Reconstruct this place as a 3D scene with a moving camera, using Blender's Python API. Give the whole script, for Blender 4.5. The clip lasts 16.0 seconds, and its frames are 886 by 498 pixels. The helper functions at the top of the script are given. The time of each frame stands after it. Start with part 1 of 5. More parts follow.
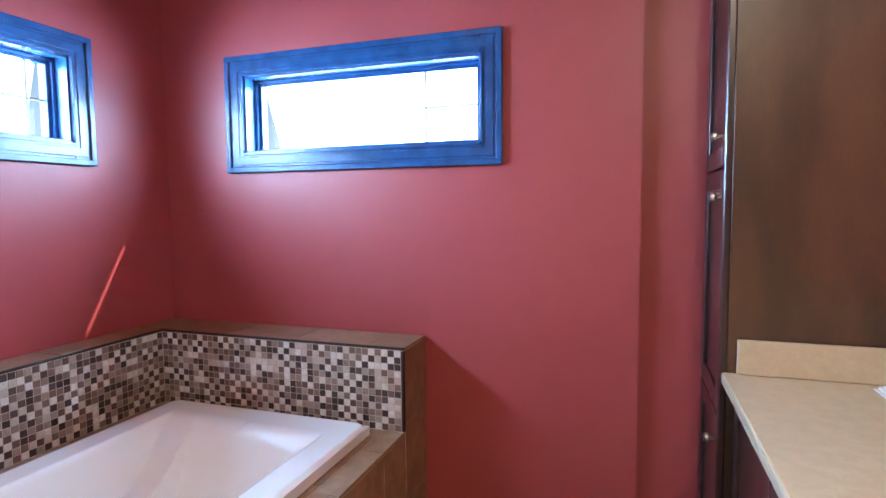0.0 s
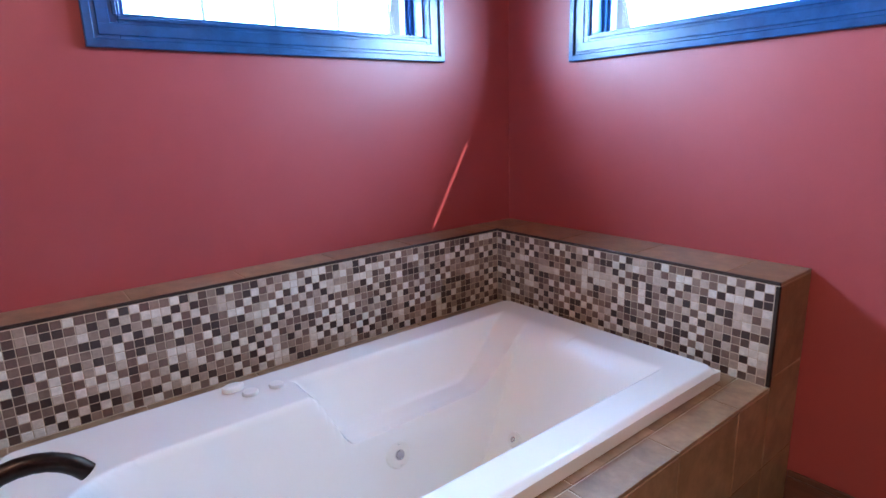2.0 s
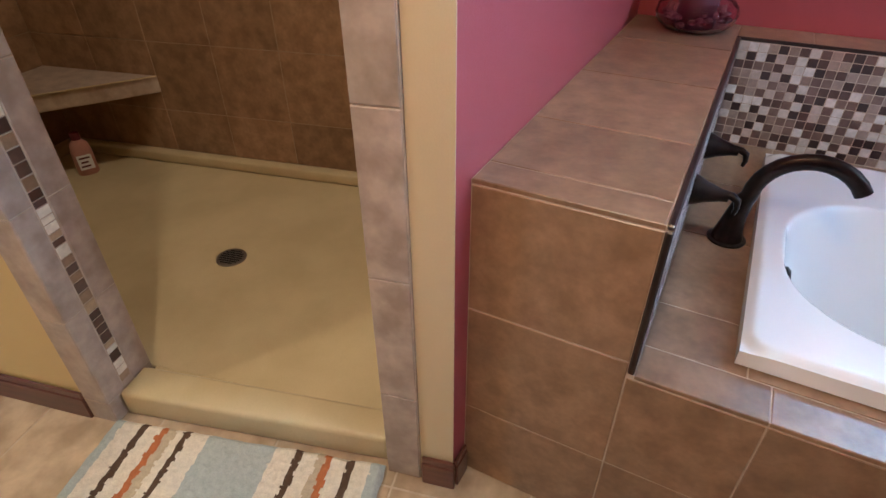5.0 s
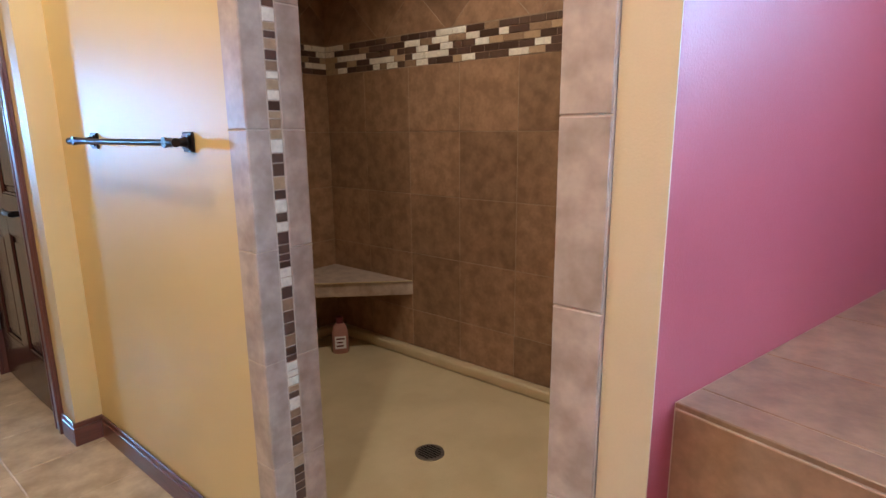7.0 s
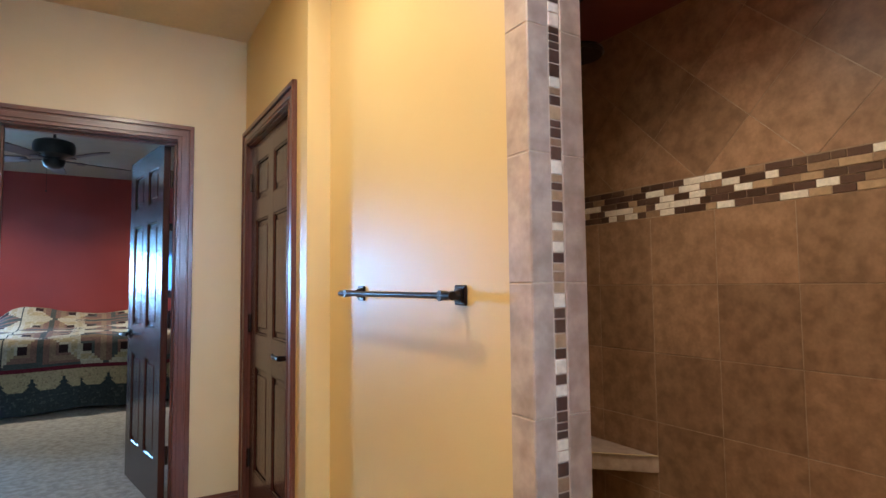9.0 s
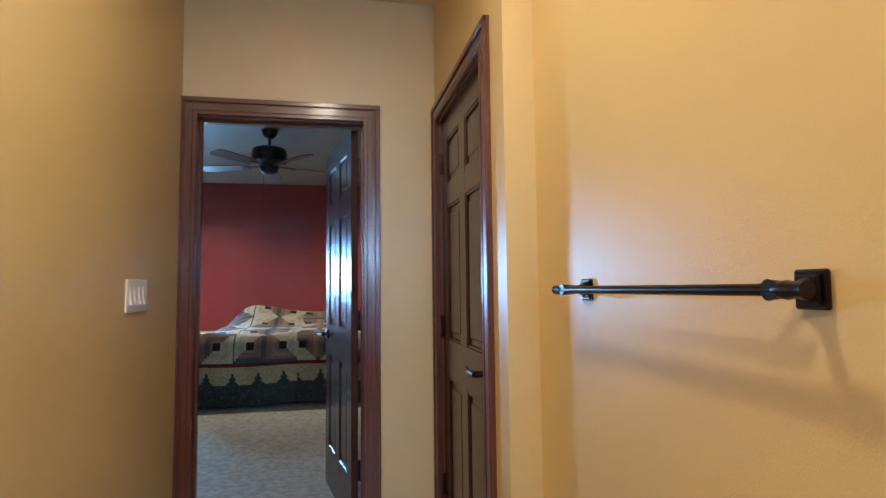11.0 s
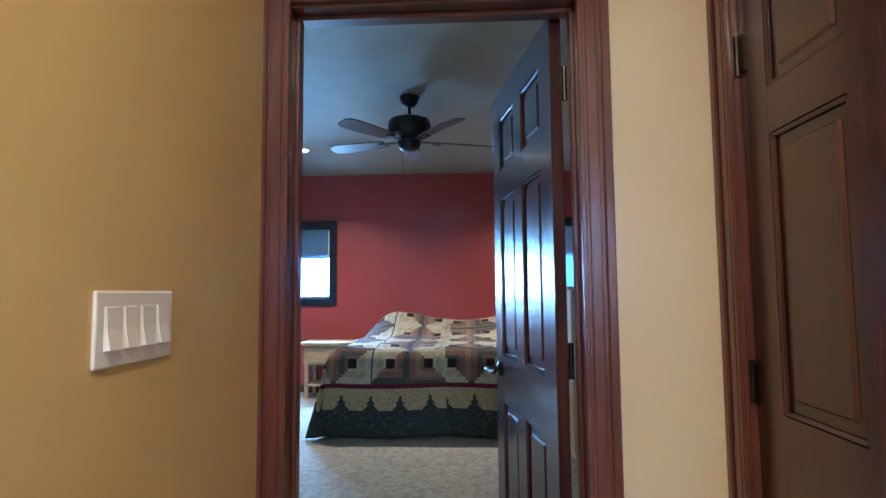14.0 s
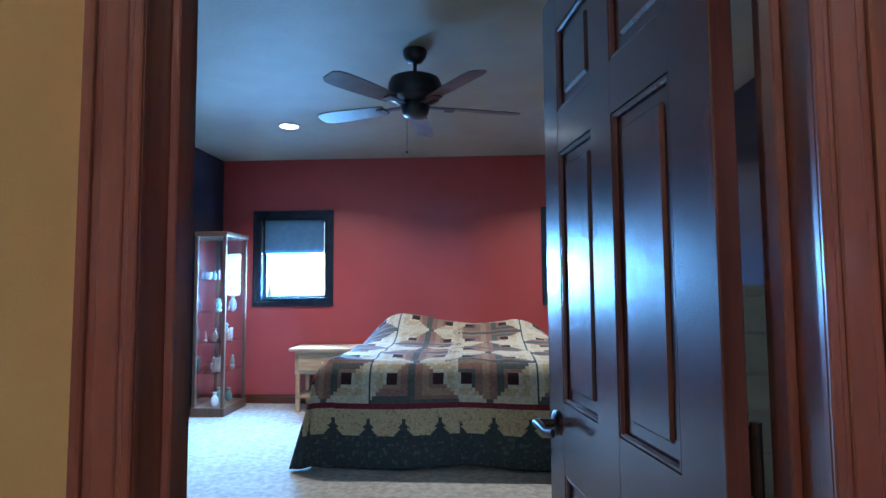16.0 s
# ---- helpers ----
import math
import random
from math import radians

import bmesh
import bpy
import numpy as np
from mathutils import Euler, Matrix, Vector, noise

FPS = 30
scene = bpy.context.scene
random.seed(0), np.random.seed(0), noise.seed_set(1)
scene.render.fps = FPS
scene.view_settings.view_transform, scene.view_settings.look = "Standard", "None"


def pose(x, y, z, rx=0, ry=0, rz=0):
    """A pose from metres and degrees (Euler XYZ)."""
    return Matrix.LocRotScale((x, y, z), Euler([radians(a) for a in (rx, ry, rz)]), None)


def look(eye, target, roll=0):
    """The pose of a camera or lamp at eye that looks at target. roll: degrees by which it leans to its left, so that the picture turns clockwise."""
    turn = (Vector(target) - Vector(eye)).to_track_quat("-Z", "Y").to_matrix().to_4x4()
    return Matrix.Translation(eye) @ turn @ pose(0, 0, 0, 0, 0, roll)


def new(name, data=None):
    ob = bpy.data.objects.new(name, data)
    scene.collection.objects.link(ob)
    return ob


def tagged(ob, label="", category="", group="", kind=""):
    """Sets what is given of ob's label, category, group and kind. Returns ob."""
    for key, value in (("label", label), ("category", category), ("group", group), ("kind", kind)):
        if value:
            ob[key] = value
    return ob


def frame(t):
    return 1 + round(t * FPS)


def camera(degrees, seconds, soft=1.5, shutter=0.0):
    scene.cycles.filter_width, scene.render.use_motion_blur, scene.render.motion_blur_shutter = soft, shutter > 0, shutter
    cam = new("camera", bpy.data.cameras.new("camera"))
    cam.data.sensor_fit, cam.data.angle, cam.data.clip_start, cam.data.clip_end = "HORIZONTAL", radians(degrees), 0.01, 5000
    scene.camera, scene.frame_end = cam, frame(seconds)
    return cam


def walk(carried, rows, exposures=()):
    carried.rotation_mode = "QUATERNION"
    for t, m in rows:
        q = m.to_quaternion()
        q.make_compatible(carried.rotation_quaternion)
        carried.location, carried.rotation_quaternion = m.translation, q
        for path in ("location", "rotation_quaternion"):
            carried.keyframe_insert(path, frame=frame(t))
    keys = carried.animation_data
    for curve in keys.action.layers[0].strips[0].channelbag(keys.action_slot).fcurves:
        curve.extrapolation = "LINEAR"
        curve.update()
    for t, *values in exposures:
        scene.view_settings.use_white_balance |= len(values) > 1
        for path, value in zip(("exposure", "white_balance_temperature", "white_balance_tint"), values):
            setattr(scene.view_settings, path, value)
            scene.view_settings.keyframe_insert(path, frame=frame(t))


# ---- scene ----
cam = camera(76.9, 16.0)
PATH = [
    (0, (-0.344, -0.687, 1.339), (-0.547, 1.297, 1.189), -0.5),
    (0.5, (-0.383, -0.577, 1.333), (-0.742, 1.376, 1.098), -0.8),
    (1, (-0.458, -0.516, 1.316), (-1.092, 1.354, 0.995), -1.1),
    (1.5, (-0.494, -0.451, 1.327), (-1.433, 1.265, 0.91), -1.8),
    (2, (-0.493, -0.43, 1.297), (-1.718, 1.083, 0.839), -1.8),
    (2.5, (-0.453, -0.386, 1.245), (-1.969, 0.802, 0.704), -1.7),
    (3, (-0.421, -0.345, 1.28), (-2.045, 0.421, 0.398), -1.4),
    (3.5, (-0.43, -0.437, 1.262), (-2.088, -0.002, 0.231), -1.2),
    (4, (-0.424, -0.542, 1.277), (-2.061, -0.441, 0.133), -1.7),
    (4.5, (-0.406, -0.638, 1.269), (-2.002, -0.825, 0.078), -1.2),
    (5, (-0.39, -0.723, 1.27), (-1.959, -1.147, 0.105), -0.4),
    (5.2, (-0.379, -0.738, 1.273), (-1.957, -1.26, 0.161), -0.2),
    (7.3, (-0.378, -0.657, 1.227), (-1.834, -1.996, 0.932), -0.3),
    (7.5, (-0.367, -0.66, 1.231), (-1.79, -2.051, 1.027), -0.2),
    (8, (-0.325, -0.691, 1.232), (-1.623, -2.213, 1.27), -0.5),
    (8.5, (-0.323, -0.771, 1.232), (-1.475, -2.401, 1.364), -0.8),
    (9, (-0.31, -0.913, 1.232), (-1.346, -2.619, 1.359), -0.6),
    (9.2, (-0.305, -0.965, 1.234), (-1.287, -2.702, 1.356), -0.4),
    (11.3, (-0.503, -1.679, 1.209), (-0.812, -3.649, 1.355), -0.7),
    (11.5, (-0.47, -1.804, 1.219), (-0.736, -3.781, 1.367), -0.7),
    (12, (-0.465, -1.984, 1.212), (-0.633, -3.971, 1.362), -0.6),
    (12.5, (-0.501, -2.204, 1.226), (-0.572, -4.197, 1.376), -0.6),
    (13, (-0.503, -2.381, 1.228), (-0.484, -4.376, 1.378), -0.6),
    (13.5, (-0.428, -2.601, 1.246), (-0.345, -4.594, 1.396), -0.3),
    (14, (-0.348, -2.798, 1.249), (-0.251, -4.79, 1.4), -0.5),
    (14.5, (-0.351, -2.976, 1.254), (-0.251, -4.968, 1.401), -0.4),
    (15, (-0.359, -3.174, 1.262), (-0.245, -5.165, 1.41), -0.4),
    (15.5, (-0.332, -3.38, 1.256), (-0.202, -5.37, 1.399), -0.4),
    (16, (-0.262, -3.613, 1.282), (-0.143, -5.605, 1.418), -0.4),
]
walk(cam, [(t, look(eye, target, roll)) for t, eye, target, roll in PATH], [
    (0.0, 0.5, 6500, 10), (1.5, 0.42, 6200, 10), (3.0, 0.28, 6400, 10), (4.0, 0.18, 6500, 10), (5.0, 0.32, 6600, 10), (7.5, 0.6, 5800, 10), (8.5, 0.6, 6200, 10),
    (9.2, 0.6, 6300, 10), (11.5, 0.3, 6500, 10), (13.0, 0.55, 6300, 10), (14.5, 0.9, 5800, 10), (15.5, 0.95, 5600, 10), (16.0, 0.95, 5300, 10)])

# The tub corner stands askew to the hall: its things are laid out in its own frame.
HALL, CORNER = Matrix.Identity(4), pose(0.172, -0.283, 0, 0, 0, -13.0)
FRAME = CORNER

# ---- world, sun and lamps ----
SUN_WAY = (CORNER.to_3x3() @ Vector((1.846, 1.0, 1.73))).normalized()          # towards the sun
world = bpy.data.worlds.new("world")
scene.world = world
world.use_nodes = True
wn = world.node_tree
sky = wn.nodes.new("ShaderNodeTexSky")
sky.sky_type, sky.sun_disc = "NISHITA", False
sky.sun_elevation, sky.sun_rotation = math.asin(SUN_WAY.z), math.atan2(SUN_WAY.x, SUN_WAY.y)
wn.links.new(sky.outputs[0], wn.nodes["Background"].inputs[0])
wn.nodes["Background"].inputs[1].default_value = 0.12

sun = new("sun", bpy.data.lights.new("sun", "SUN"))
sun.data.energy, sun.data.angle, sun.data.color = 5.0, radians(0.5), (1, 0.95, 0.88)
sun.matrix_world = look((0, 0, 0), -SUN_WAY)


def area_lamp(name, m, w, h, power, colour, shape="RECTANGLE", spread=180):
    lamp = new(name, bpy.data.lights.new(name, "AREA"))
    lamp.data.shape, lamp.data.size, lamp.data.size_y = shape, w, h
    lamp.data.energy, lamp.data.color = power, colour
    lamp.data.spread = radians(spread)
    lamp.matrix_world = FRAME @ m
    return lamp


DAY = (0.36, 0.64, 1.0)
DAY_BED = (0.24, 0.56, 1.0)
WARM = (1.0, 0.86, 0.67)
area_lamp("sky_light_north", look((-1.507, 1.80, 1.75), (-1.507, 0, 1.0)), 1.08, 0.34, 50, DAY)
area_lamp("sky_light_west", look((-2.72, 0.572, 1.77), (0, 0.572, 1.0)), 1.08, 0.34, 84, DAY)
FRAME = HALL
area_lamp("sky_light_bed", look((1.770, -9.93, 1.44), (1.770, -7.3, -0.1)), 0.74, 0.55, 135, DAY_BED, spread=135)
area_lamp("sky_light_bed_side", look((-1.42, -9.93, 1.44), (-1.42, -7.3, -0.1)), 0.74, 0.55, 40, DAY_BED, spread=145)
area_lamp("down_light_bath", look((0.0, -0.95, 2.65), (0.0, -0.95, 0)), 0.15, 0.15, 19, WARM, "DISK")
area_lamp("down_light_hall", look((-0.42, -2.50, 2.65), (-0.42, -2.50, 0)), 0.15, 0.15, 15, WARM, "DISK")
# Fill spot added to brighten the shower; no lamp is known there.
shower_fill = new("shower_fill", bpy.data.lights.new("shower_fill", "SPOT"))
shower_fill.data.energy, shower_fill.data.color, shower_fill.data.shadow_soft_size = 38, WARM, 0.06
shower_fill.data.spot_size, shower_fill.data.spot_blend = radians(132), 0.75
shower_fill.matrix_world = look((-1.70, -2.00, 2.44), (-1.80, -2.05, 0))
area_lamp("down_light_bedroom_side", look((-1.20, -8.40, 2.70), (-1.20, -8.40, 0)), 0.12, 0.12, 17, (1.0, 0.90, 0.76), "DISK", 135)
area_lamp("down_light_bedroom", look((1.388, -8.40, 2.70), (1.388, -8.40, 0)), 0.12, 0.12, 17, (1.0, 0.90, 0.76), "DISK", 135)


# ---- materials ----
def mat(name, c1, c2, scale=6.0, rough=0.5, metal=0.0, bump=0.0, bscale=120.0, stretch=(1, 1, 1), rand=0.0,
        grain=0.08, spec=0.5, coat=0.0, island=False, stops=None, rvar=0.0):
    m = bpy.data.materials.new(name)
    m.use_nodes = True
    nt = m.node_tree
    n, l = nt.nodes, nt.links
    b = n["Principled BSDF"]
    b.inputs["Roughness"].default_value, b.inputs["Metallic"].default_value = rough, metal
    b.inputs["Specular IOR Level"].default_value, b.inputs["Coat Weight"].default_value = spec, coat
    b.inputs["Coat Roughness"].default_value = 0.15
    geo = n.new("ShaderNodeNewGeometry")
    mp = n.new("ShaderNodeMapping")
    mp.inputs["Scale"].default_value = stretch
    l.new(geo.outputs["Position"], mp.inputs["Vector"])
    big = n.new("ShaderNodeTexNoise")
    big.inputs["Scale"].default_value, big.inputs["Detail"].default_value = scale, 6
    l.new(mp.outputs[0], big.inputs["Vector"])
    fine = n.new("ShaderNodeTexNoise")
    fine.inputs["Scale"].default_value, fine.inputs["Detail"].default_value = bscale, 4
    l.new(mp.outputs[0], fine.inputs["Vector"])
    ramp = n.new("ShaderNodeValToRGB")
    ramp.color_ramp.elements[0].position, ramp.color_ramp.elements[1].position = 0.35, 0.66
    ramp.color_ramp.elements[0].color, ramp.color_ramp.elements[1].color = (*c1, 1), (*c2, 1)
    l.new(big.outputs["Fac"], ramp.inputs[0])
    out = ramp.outputs["Color"]
    if stops:
        pick = n.new("ShaderNodeValToRGB")
        pick.color_ramp.interpolation = "CONSTANT"
        e = pick.color_ramp.elements
        while len(e) < len(stops):
            e.new(0.5)
        for k, c in enumerate(stops):
            e[k].position, e[k].color = k / len(stops), (*c, 1)
        if island:
            l.new(geo.outputs["Random Per Island"], pick.inputs[0])
        else:
            l.new(n.new("ShaderNodeObjectInfo").outputs["Random"], pick.inputs[0])
        mx = n.new("ShaderNodeMix")
        mx.data_type, mx.blend_type = "RGBA", "MULTIPLY"
        mx.inputs["Factor"].default_value = 1.0
        l.new(pick.outputs[0], mx.inputs["A"])
        l.new(out, mx.inputs["B"])
        out = mx.outputs["Result"]
    hsv = n.new("ShaderNodeHueSaturation")
    l.new(out, hsv.inputs["Color"])
    val = n.new("ShaderNodeMath")
    val.operation = "MULTIPLY_ADD"
    val.inputs[1].default_value, val.inputs[2].default_value = grain * 2, 1 - grain
    l.new(fine.outputs["Fac"], val.inputs[0])
    last = val.outputs[0]
    if rand:
        info = n.new("ShaderNodeObjectInfo")
        r = n.new("ShaderNodeMath")
        r.operation = "MULTIPLY_ADD"
        r.inputs[1].default_value, r.inputs[2].default_value = rand * 2, 1 - rand
        l.new(geo.outputs["Random Per Island"] if island else info.outputs["Random"], r.inputs[0])
        mul = n.new("ShaderNodeMath")
        mul.operation = "MULTIPLY"
        l.new(last, mul.inputs[0])
        l.new(r.outputs[0], mul.inputs[1])
        last = mul.outputs[0]
    l.new(last, hsv.inputs["Value"])
    l.new(hsv.outputs[0], b.inputs["Base Color"])
    if rvar:
        rv = n.new("ShaderNodeMath")
        rv.operation = "MULTIPLY_ADD"
        rv.inputs[1].default_value, rv.inputs[2].default_value = rvar, rough - rvar / 2
        l.new(big.outputs["Fac"], rv.inputs[0])
        l.new(rv.outputs[0], b.inputs["Roughness"])
    if bump:
        bp = n.new("ShaderNodeBump")
        bp.inputs["Strength"].default_value, bp.inputs["Distance"].default_value = bump, 0.004
        l.new(fine.outputs["Fac"], bp.inputs["Height"])
        l.new(bp.outputs[0], b.inputs["Normal"])
    return m


def glass(name, tint=(1, 1, 1), rough=0.0):
    m = bpy.data.materials.new(name)
    m.use_nodes = True
    b = m.node_tree.nodes["Principled BSDF"]
    b.inputs["Base Color"].default_value, b.inputs["Roughness"].default_value = (*tint, 1), rough
    b.inputs["Transmission Weight"].default_value, b.inputs["IOR"].default_value = 1.0, 1.25
    return m


def glow(name, colour, strength):
    m = bpy.data.materials.new(name)
    m.use_nodes = True
    b = m.node_tree.nodes["Principled BSDF"]
    b.inputs["Emission Color"].default_value, b.inputs["Emission Strength"].default_value = (*colour, 1), strength
    return m


RED = mat("red_paint", (0.345, 0.053, 0.054), (0.385, 0.063, 0.063), 1.5, 0.42, bump=0.12, bscale=260, grain=0.03, rvar=0.08)
YELLOW = mat("gold_paint", (0.59, 0.42, 0.18), (0.63, 0.46, 0.205), 1.4, 0.40, spec=0.45, bump=0.12, bscale=260, grain=0.03, rvar=0.08)
CREAM = mat("cream_paint", (0.60, 0.47, 0.28), (0.64, 0.50, 0.31), 1.4, 0.38, bump=0.12, bscale=260, grain=0.03)
NAVY = mat("navy_paint", (0.010, 0.016, 0.036), (0.015, 0.022, 0.046), 1.5, 0.5, bump=0.1, bscale=260, grain=0.04)
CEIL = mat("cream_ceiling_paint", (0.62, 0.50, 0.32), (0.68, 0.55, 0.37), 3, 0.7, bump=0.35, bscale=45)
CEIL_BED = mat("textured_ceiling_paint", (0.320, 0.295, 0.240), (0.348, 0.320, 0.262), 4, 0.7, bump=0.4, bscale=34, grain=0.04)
# Shower ceiling: darker and redder than the other two.
DARKRED = mat("dark_red_ceiling", (0.15, 0.035, 0.03), (0.18, 0.045, 0.038), 2, 0.6, bump=0.1)
TILE = mat("brown_stone_tile", (0.205, 0.115, 0.062), (0.318, 0.187, 0.107), 17, 0.36, bump=0.12, bscale=70, rand=0.15, grain=0.20, rvar=0.15)
TILE_JAMB = mat("taupe_stone_tile", (0.32, 0.235, 0.18), (0.47, 0.365, 0.29), 17, 0.36, bump=0.1, bscale=70, rand=0.08, grain=0.12, rvar=0.15)
TILE_F = mat("beige_floor_tile", (0.33, 0.23, 0.145), (0.52, 0.385, 0.26), 10, 0.34, bump=0.1, bscale=60, rand=0.09, grain=0.12, rvar=0.15)
GROUT_D = mat("brown_grout", (0.28, 0.20, 0.13), (0.36, 0.26, 0.175), 20, 0.9, bump=0.2)
GROUT = mat("grout", (0.44, 0.34, 0.25), (0.54, 0.43, 0.33), 20, 0.9, bump=0.2)
MOS_COLS = [[(0.72, 0.66, 0.60), (0.52, 0.42, 0.35), (0.28, 0.195, 0.150), (0.66, 0.59, 0.52), (0.36, 0.265, 0.21)],
            [(0.056, 0.028, 0.024), (0.105, 0.056, 0.044), (0.16, 0.092, 0.070), (0.046, 0.024, 0.021), (0.21, 0.130, 0.100)]]
BAND_COLS = [(0.84, 0.77, 0.64), (0.075, 0.040, 0.027), (0.45, 0.31, 0.18), (0.12, 0.068, 0.045), (0.78, 0.70, 0.57), (0.30, 0.19, 0.11), (0.10, 0.055, 0.040)]
MOSAIC = [mat("stone_mosaic", (0.80, 0.80, 0.80), (1, 1, 1), 60, 0.35, bump=0.15, bscale=220, grain=0.12, stops=c) for c in MOS_COLS]
MOSAIC_J = [mat("stone_mosaic_joined", (0.80, 0.80, 0.80), (1, 1, 1), 60, 0.35, bump=0.15, bscale=220, grain=0.12, stops=c, island=True) for c in MOS_COLS]
BAND = mat("band_mosaic", (0.80, 0.80, 0.80), (1, 1, 1), 50, 0.3, bump=0.1, grain=0.12, stops=BAND_COLS)
WOOD = mat("dark_stained_wood", (0.084, 0.026, 0.017), (0.130, 0.041, 0.026), 7, 0.30, stretch=(6, 6, 0.5), bump=0.06, bscale=40, grain=0.12, coat=0.25, rand=0.05)
WOOD_H = mat("dark_stained_wood_level", (0.084, 0.026, 0.017), (0.130, 0.041, 0.026), 7, 0.30, stretch=(0.6, 0.6, 8), bump=0.06, bscale=40, grain=0.12, coat=0.25, rand=0.05)
DOOR = mat("espresso_stained_door", (0.038, 0.013, 0.010), (0.066, 0.023, 0.017), 6, 0.25, stretch=(6, 6, 0.5), bump=0.05, bscale=40, grain=0.18, coat=0.2, rand=0.04)
# High windows' dark brown trim: blue lens flare is put into its colour.
FLARE_TRIM = mat("flare_blue_window_trim", (0.009, 0.060, 0.175), (0.014, 0.088, 0.250), 7, 0.25, stretch=(2, 2, 2), bump=0.04, bscale=60, grain=0.12, coat=0.25)
# Bedroom window trim: a darker copy, flare blue still in the colour.
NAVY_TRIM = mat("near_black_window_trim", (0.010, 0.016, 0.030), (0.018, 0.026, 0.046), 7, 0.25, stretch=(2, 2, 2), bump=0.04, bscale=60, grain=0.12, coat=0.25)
CABINET = mat("dark_cherry_cabinet", (0.030, 0.012, 0.012), (0.055, 0.022, 0.019), 5, 0.3, stretch=(6, 6, 0.6), grain=0.15, coat=0.2)
PANEL = mat("walnut_stained_panel", (0.044, 0.018, 0.009), (0.105, 0.046, 0.021), 2.4, 0.36, stretch=(2.5, 2.5, 0.8), bump=0.03, bscale=50, grain=0.15, coat=0.3)
COUNTER = mat("cream_solid_counter", (0.52, 0.42, 0.28), (0.58, 0.47, 0.32), 30, 0.3, grain=0.06)
ACRYLIC = mat("white_acrylic", (0.87, 0.86, 0.84), (0.89, 0.88, 0.86), 2, 0.12, grain=0.01, coat=0.4)
PLASTIC = mat("white_plastic", (0.76, 0.74, 0.70), (0.80, 0.78, 0.74), 5, 0.35, grain=0.02)
PAN = mat("beige_shower_pan", (0.46, 0.36, 0.21), (0.54, 0.43, 0.26), 5, 0.42, bump=0.08, bscale=180, grain=0.06)
BRONZE = mat("oil_rubbed_bronze", (0.018, 0.012, 0.010), (0.040, 0.026, 0.020), 20, 0.32, metal=0.85, grain=0.1)
EDGING = mat("brown_bronze_edging", (0.035, 0.022, 0.018), (0.055, 0.036, 0.030), 20, 0.35, metal=0.5, grain=0.1)
CHROME = mat("chrome", (0.7, 0.7, 0.72), (0.8, 0.8, 0.82), 10, 0.12, metal=1.0, grain=0.02)
STEEL = mat("brushed_steel", (0.35, 0.33, 0.30), (0.45, 0.43, 0.40), 30, 0.35, metal=1.0)
CARPET = mat("grey_beige_carpet", (0.32, 0.30, 0.265), (0.48, 0.45, 0.405), 26, 0.95, bump=0.9, bscale=230, grain=0.25, spec=0.1)
PINE = mat("pale_pine", (0.42, 0.26, 0.14), (0.55, 0.37, 0.21), 6, 0.4, stretch=(0.8, 6, 6), grain=0.15)
CURIO = mat("curio_oak", (0.095, 0.052, 0.034), (0.15, 0.085, 0.055), 6, 0.35, stretch=(6, 6, 0.8), grain=0.15)
WAX = mat("dark_red_wax", (0.085, 0.005, 0.012), (0.12, 0.008, 0.017), 10, 0.6, grain=0.05)
POT = mat("dried_petals", (0.20, 0.05, 0.06), (0.40, 0.18, 0.16), 60, 0.8, grain=0.3)
GLASS = glass("clear_glass")
PURPLE_GLASS = glass("mauve_glass", (0.90, 0.72, 0.82), 0.0)
PURPLE_GLASS.node_tree.nodes["Principled BSDF"].inputs["IOR"].default_value = 1.30
PAPER = mat("white_paper", (0.78, 0.78, 0.80), (0.82, 0.82, 0.84), 8, 0.8)
# Roller shades: the windows' blue backlight is put into the cloth colour.
BLIND = mat("backlit_blue_shade_cloth", (0.13, 0.26, 0.42), (0.17, 0.32, 0.50), 20, 0.85, grain=0.1)
BLIND.node_tree.nodes["Principled BSDF"].inputs["Transmission Weight"].default_value = 0.5
LIT = glow("lamp_glow", (1.0, 0.95, 0.85), 9)
STONE_GROUND = mat("dry_grass_ground", (0.12, 0.13, 0.05), (0.20, 0.19, 0.09), 3, 0.95, grain=0.3)
SIDING = mat("pale_siding", (0.55, 0.53, 0.50), (0.60, 0.58, 0.55), 4, 0.7)
FAN = mat("dark_bronze_fan", (0.022, 0.020, 0.024), (0.040, 0.036, 0.040), 12, 0.4, metal=0.3, grain=0.1)
BLADE = mat("dark_walnut_blade", (0.045, 0.030, 0.026), (0.085, 0.058, 0.048), 8, 0.45, grain=0.2)
# Near-black fill: the shade of bores, slots and recesses as a colour.
BLACK = mat("hollow_shade_black", (0.008, 0.008, 0.008), (0.012, 0.012, 0.012), 10, 0.6)


# ---- mesh helpers ----
def box(bm, x0, y0, z0, x1, y1, z1, bevel=0.0, seg=1):
    r = bmesh.ops.create_cube(bm, size=1.0)
    vs = r["verts"]
    for v in vs:
        v.co = Vector((x0 + (v.co.x + 0.5) * (x1 - x0), y0 + (v.co.y + 0.5) * (y1 - y0), z0 + (v.co.z + 0.5) * (z1 - z0)))
    if bevel:
        es = {e for v in vs for e in v.link_edges}
        bmesh.ops.bevel(bm, geom=list(es), offset=bevel, segments=seg, profile=0.5, affect="EDGES", clamp_overlap=True)
    return bm


def B(*a, bevel=0.0, seg=1):
    return box(bmesh.new(), *a, bevel=bevel, seg=seg)


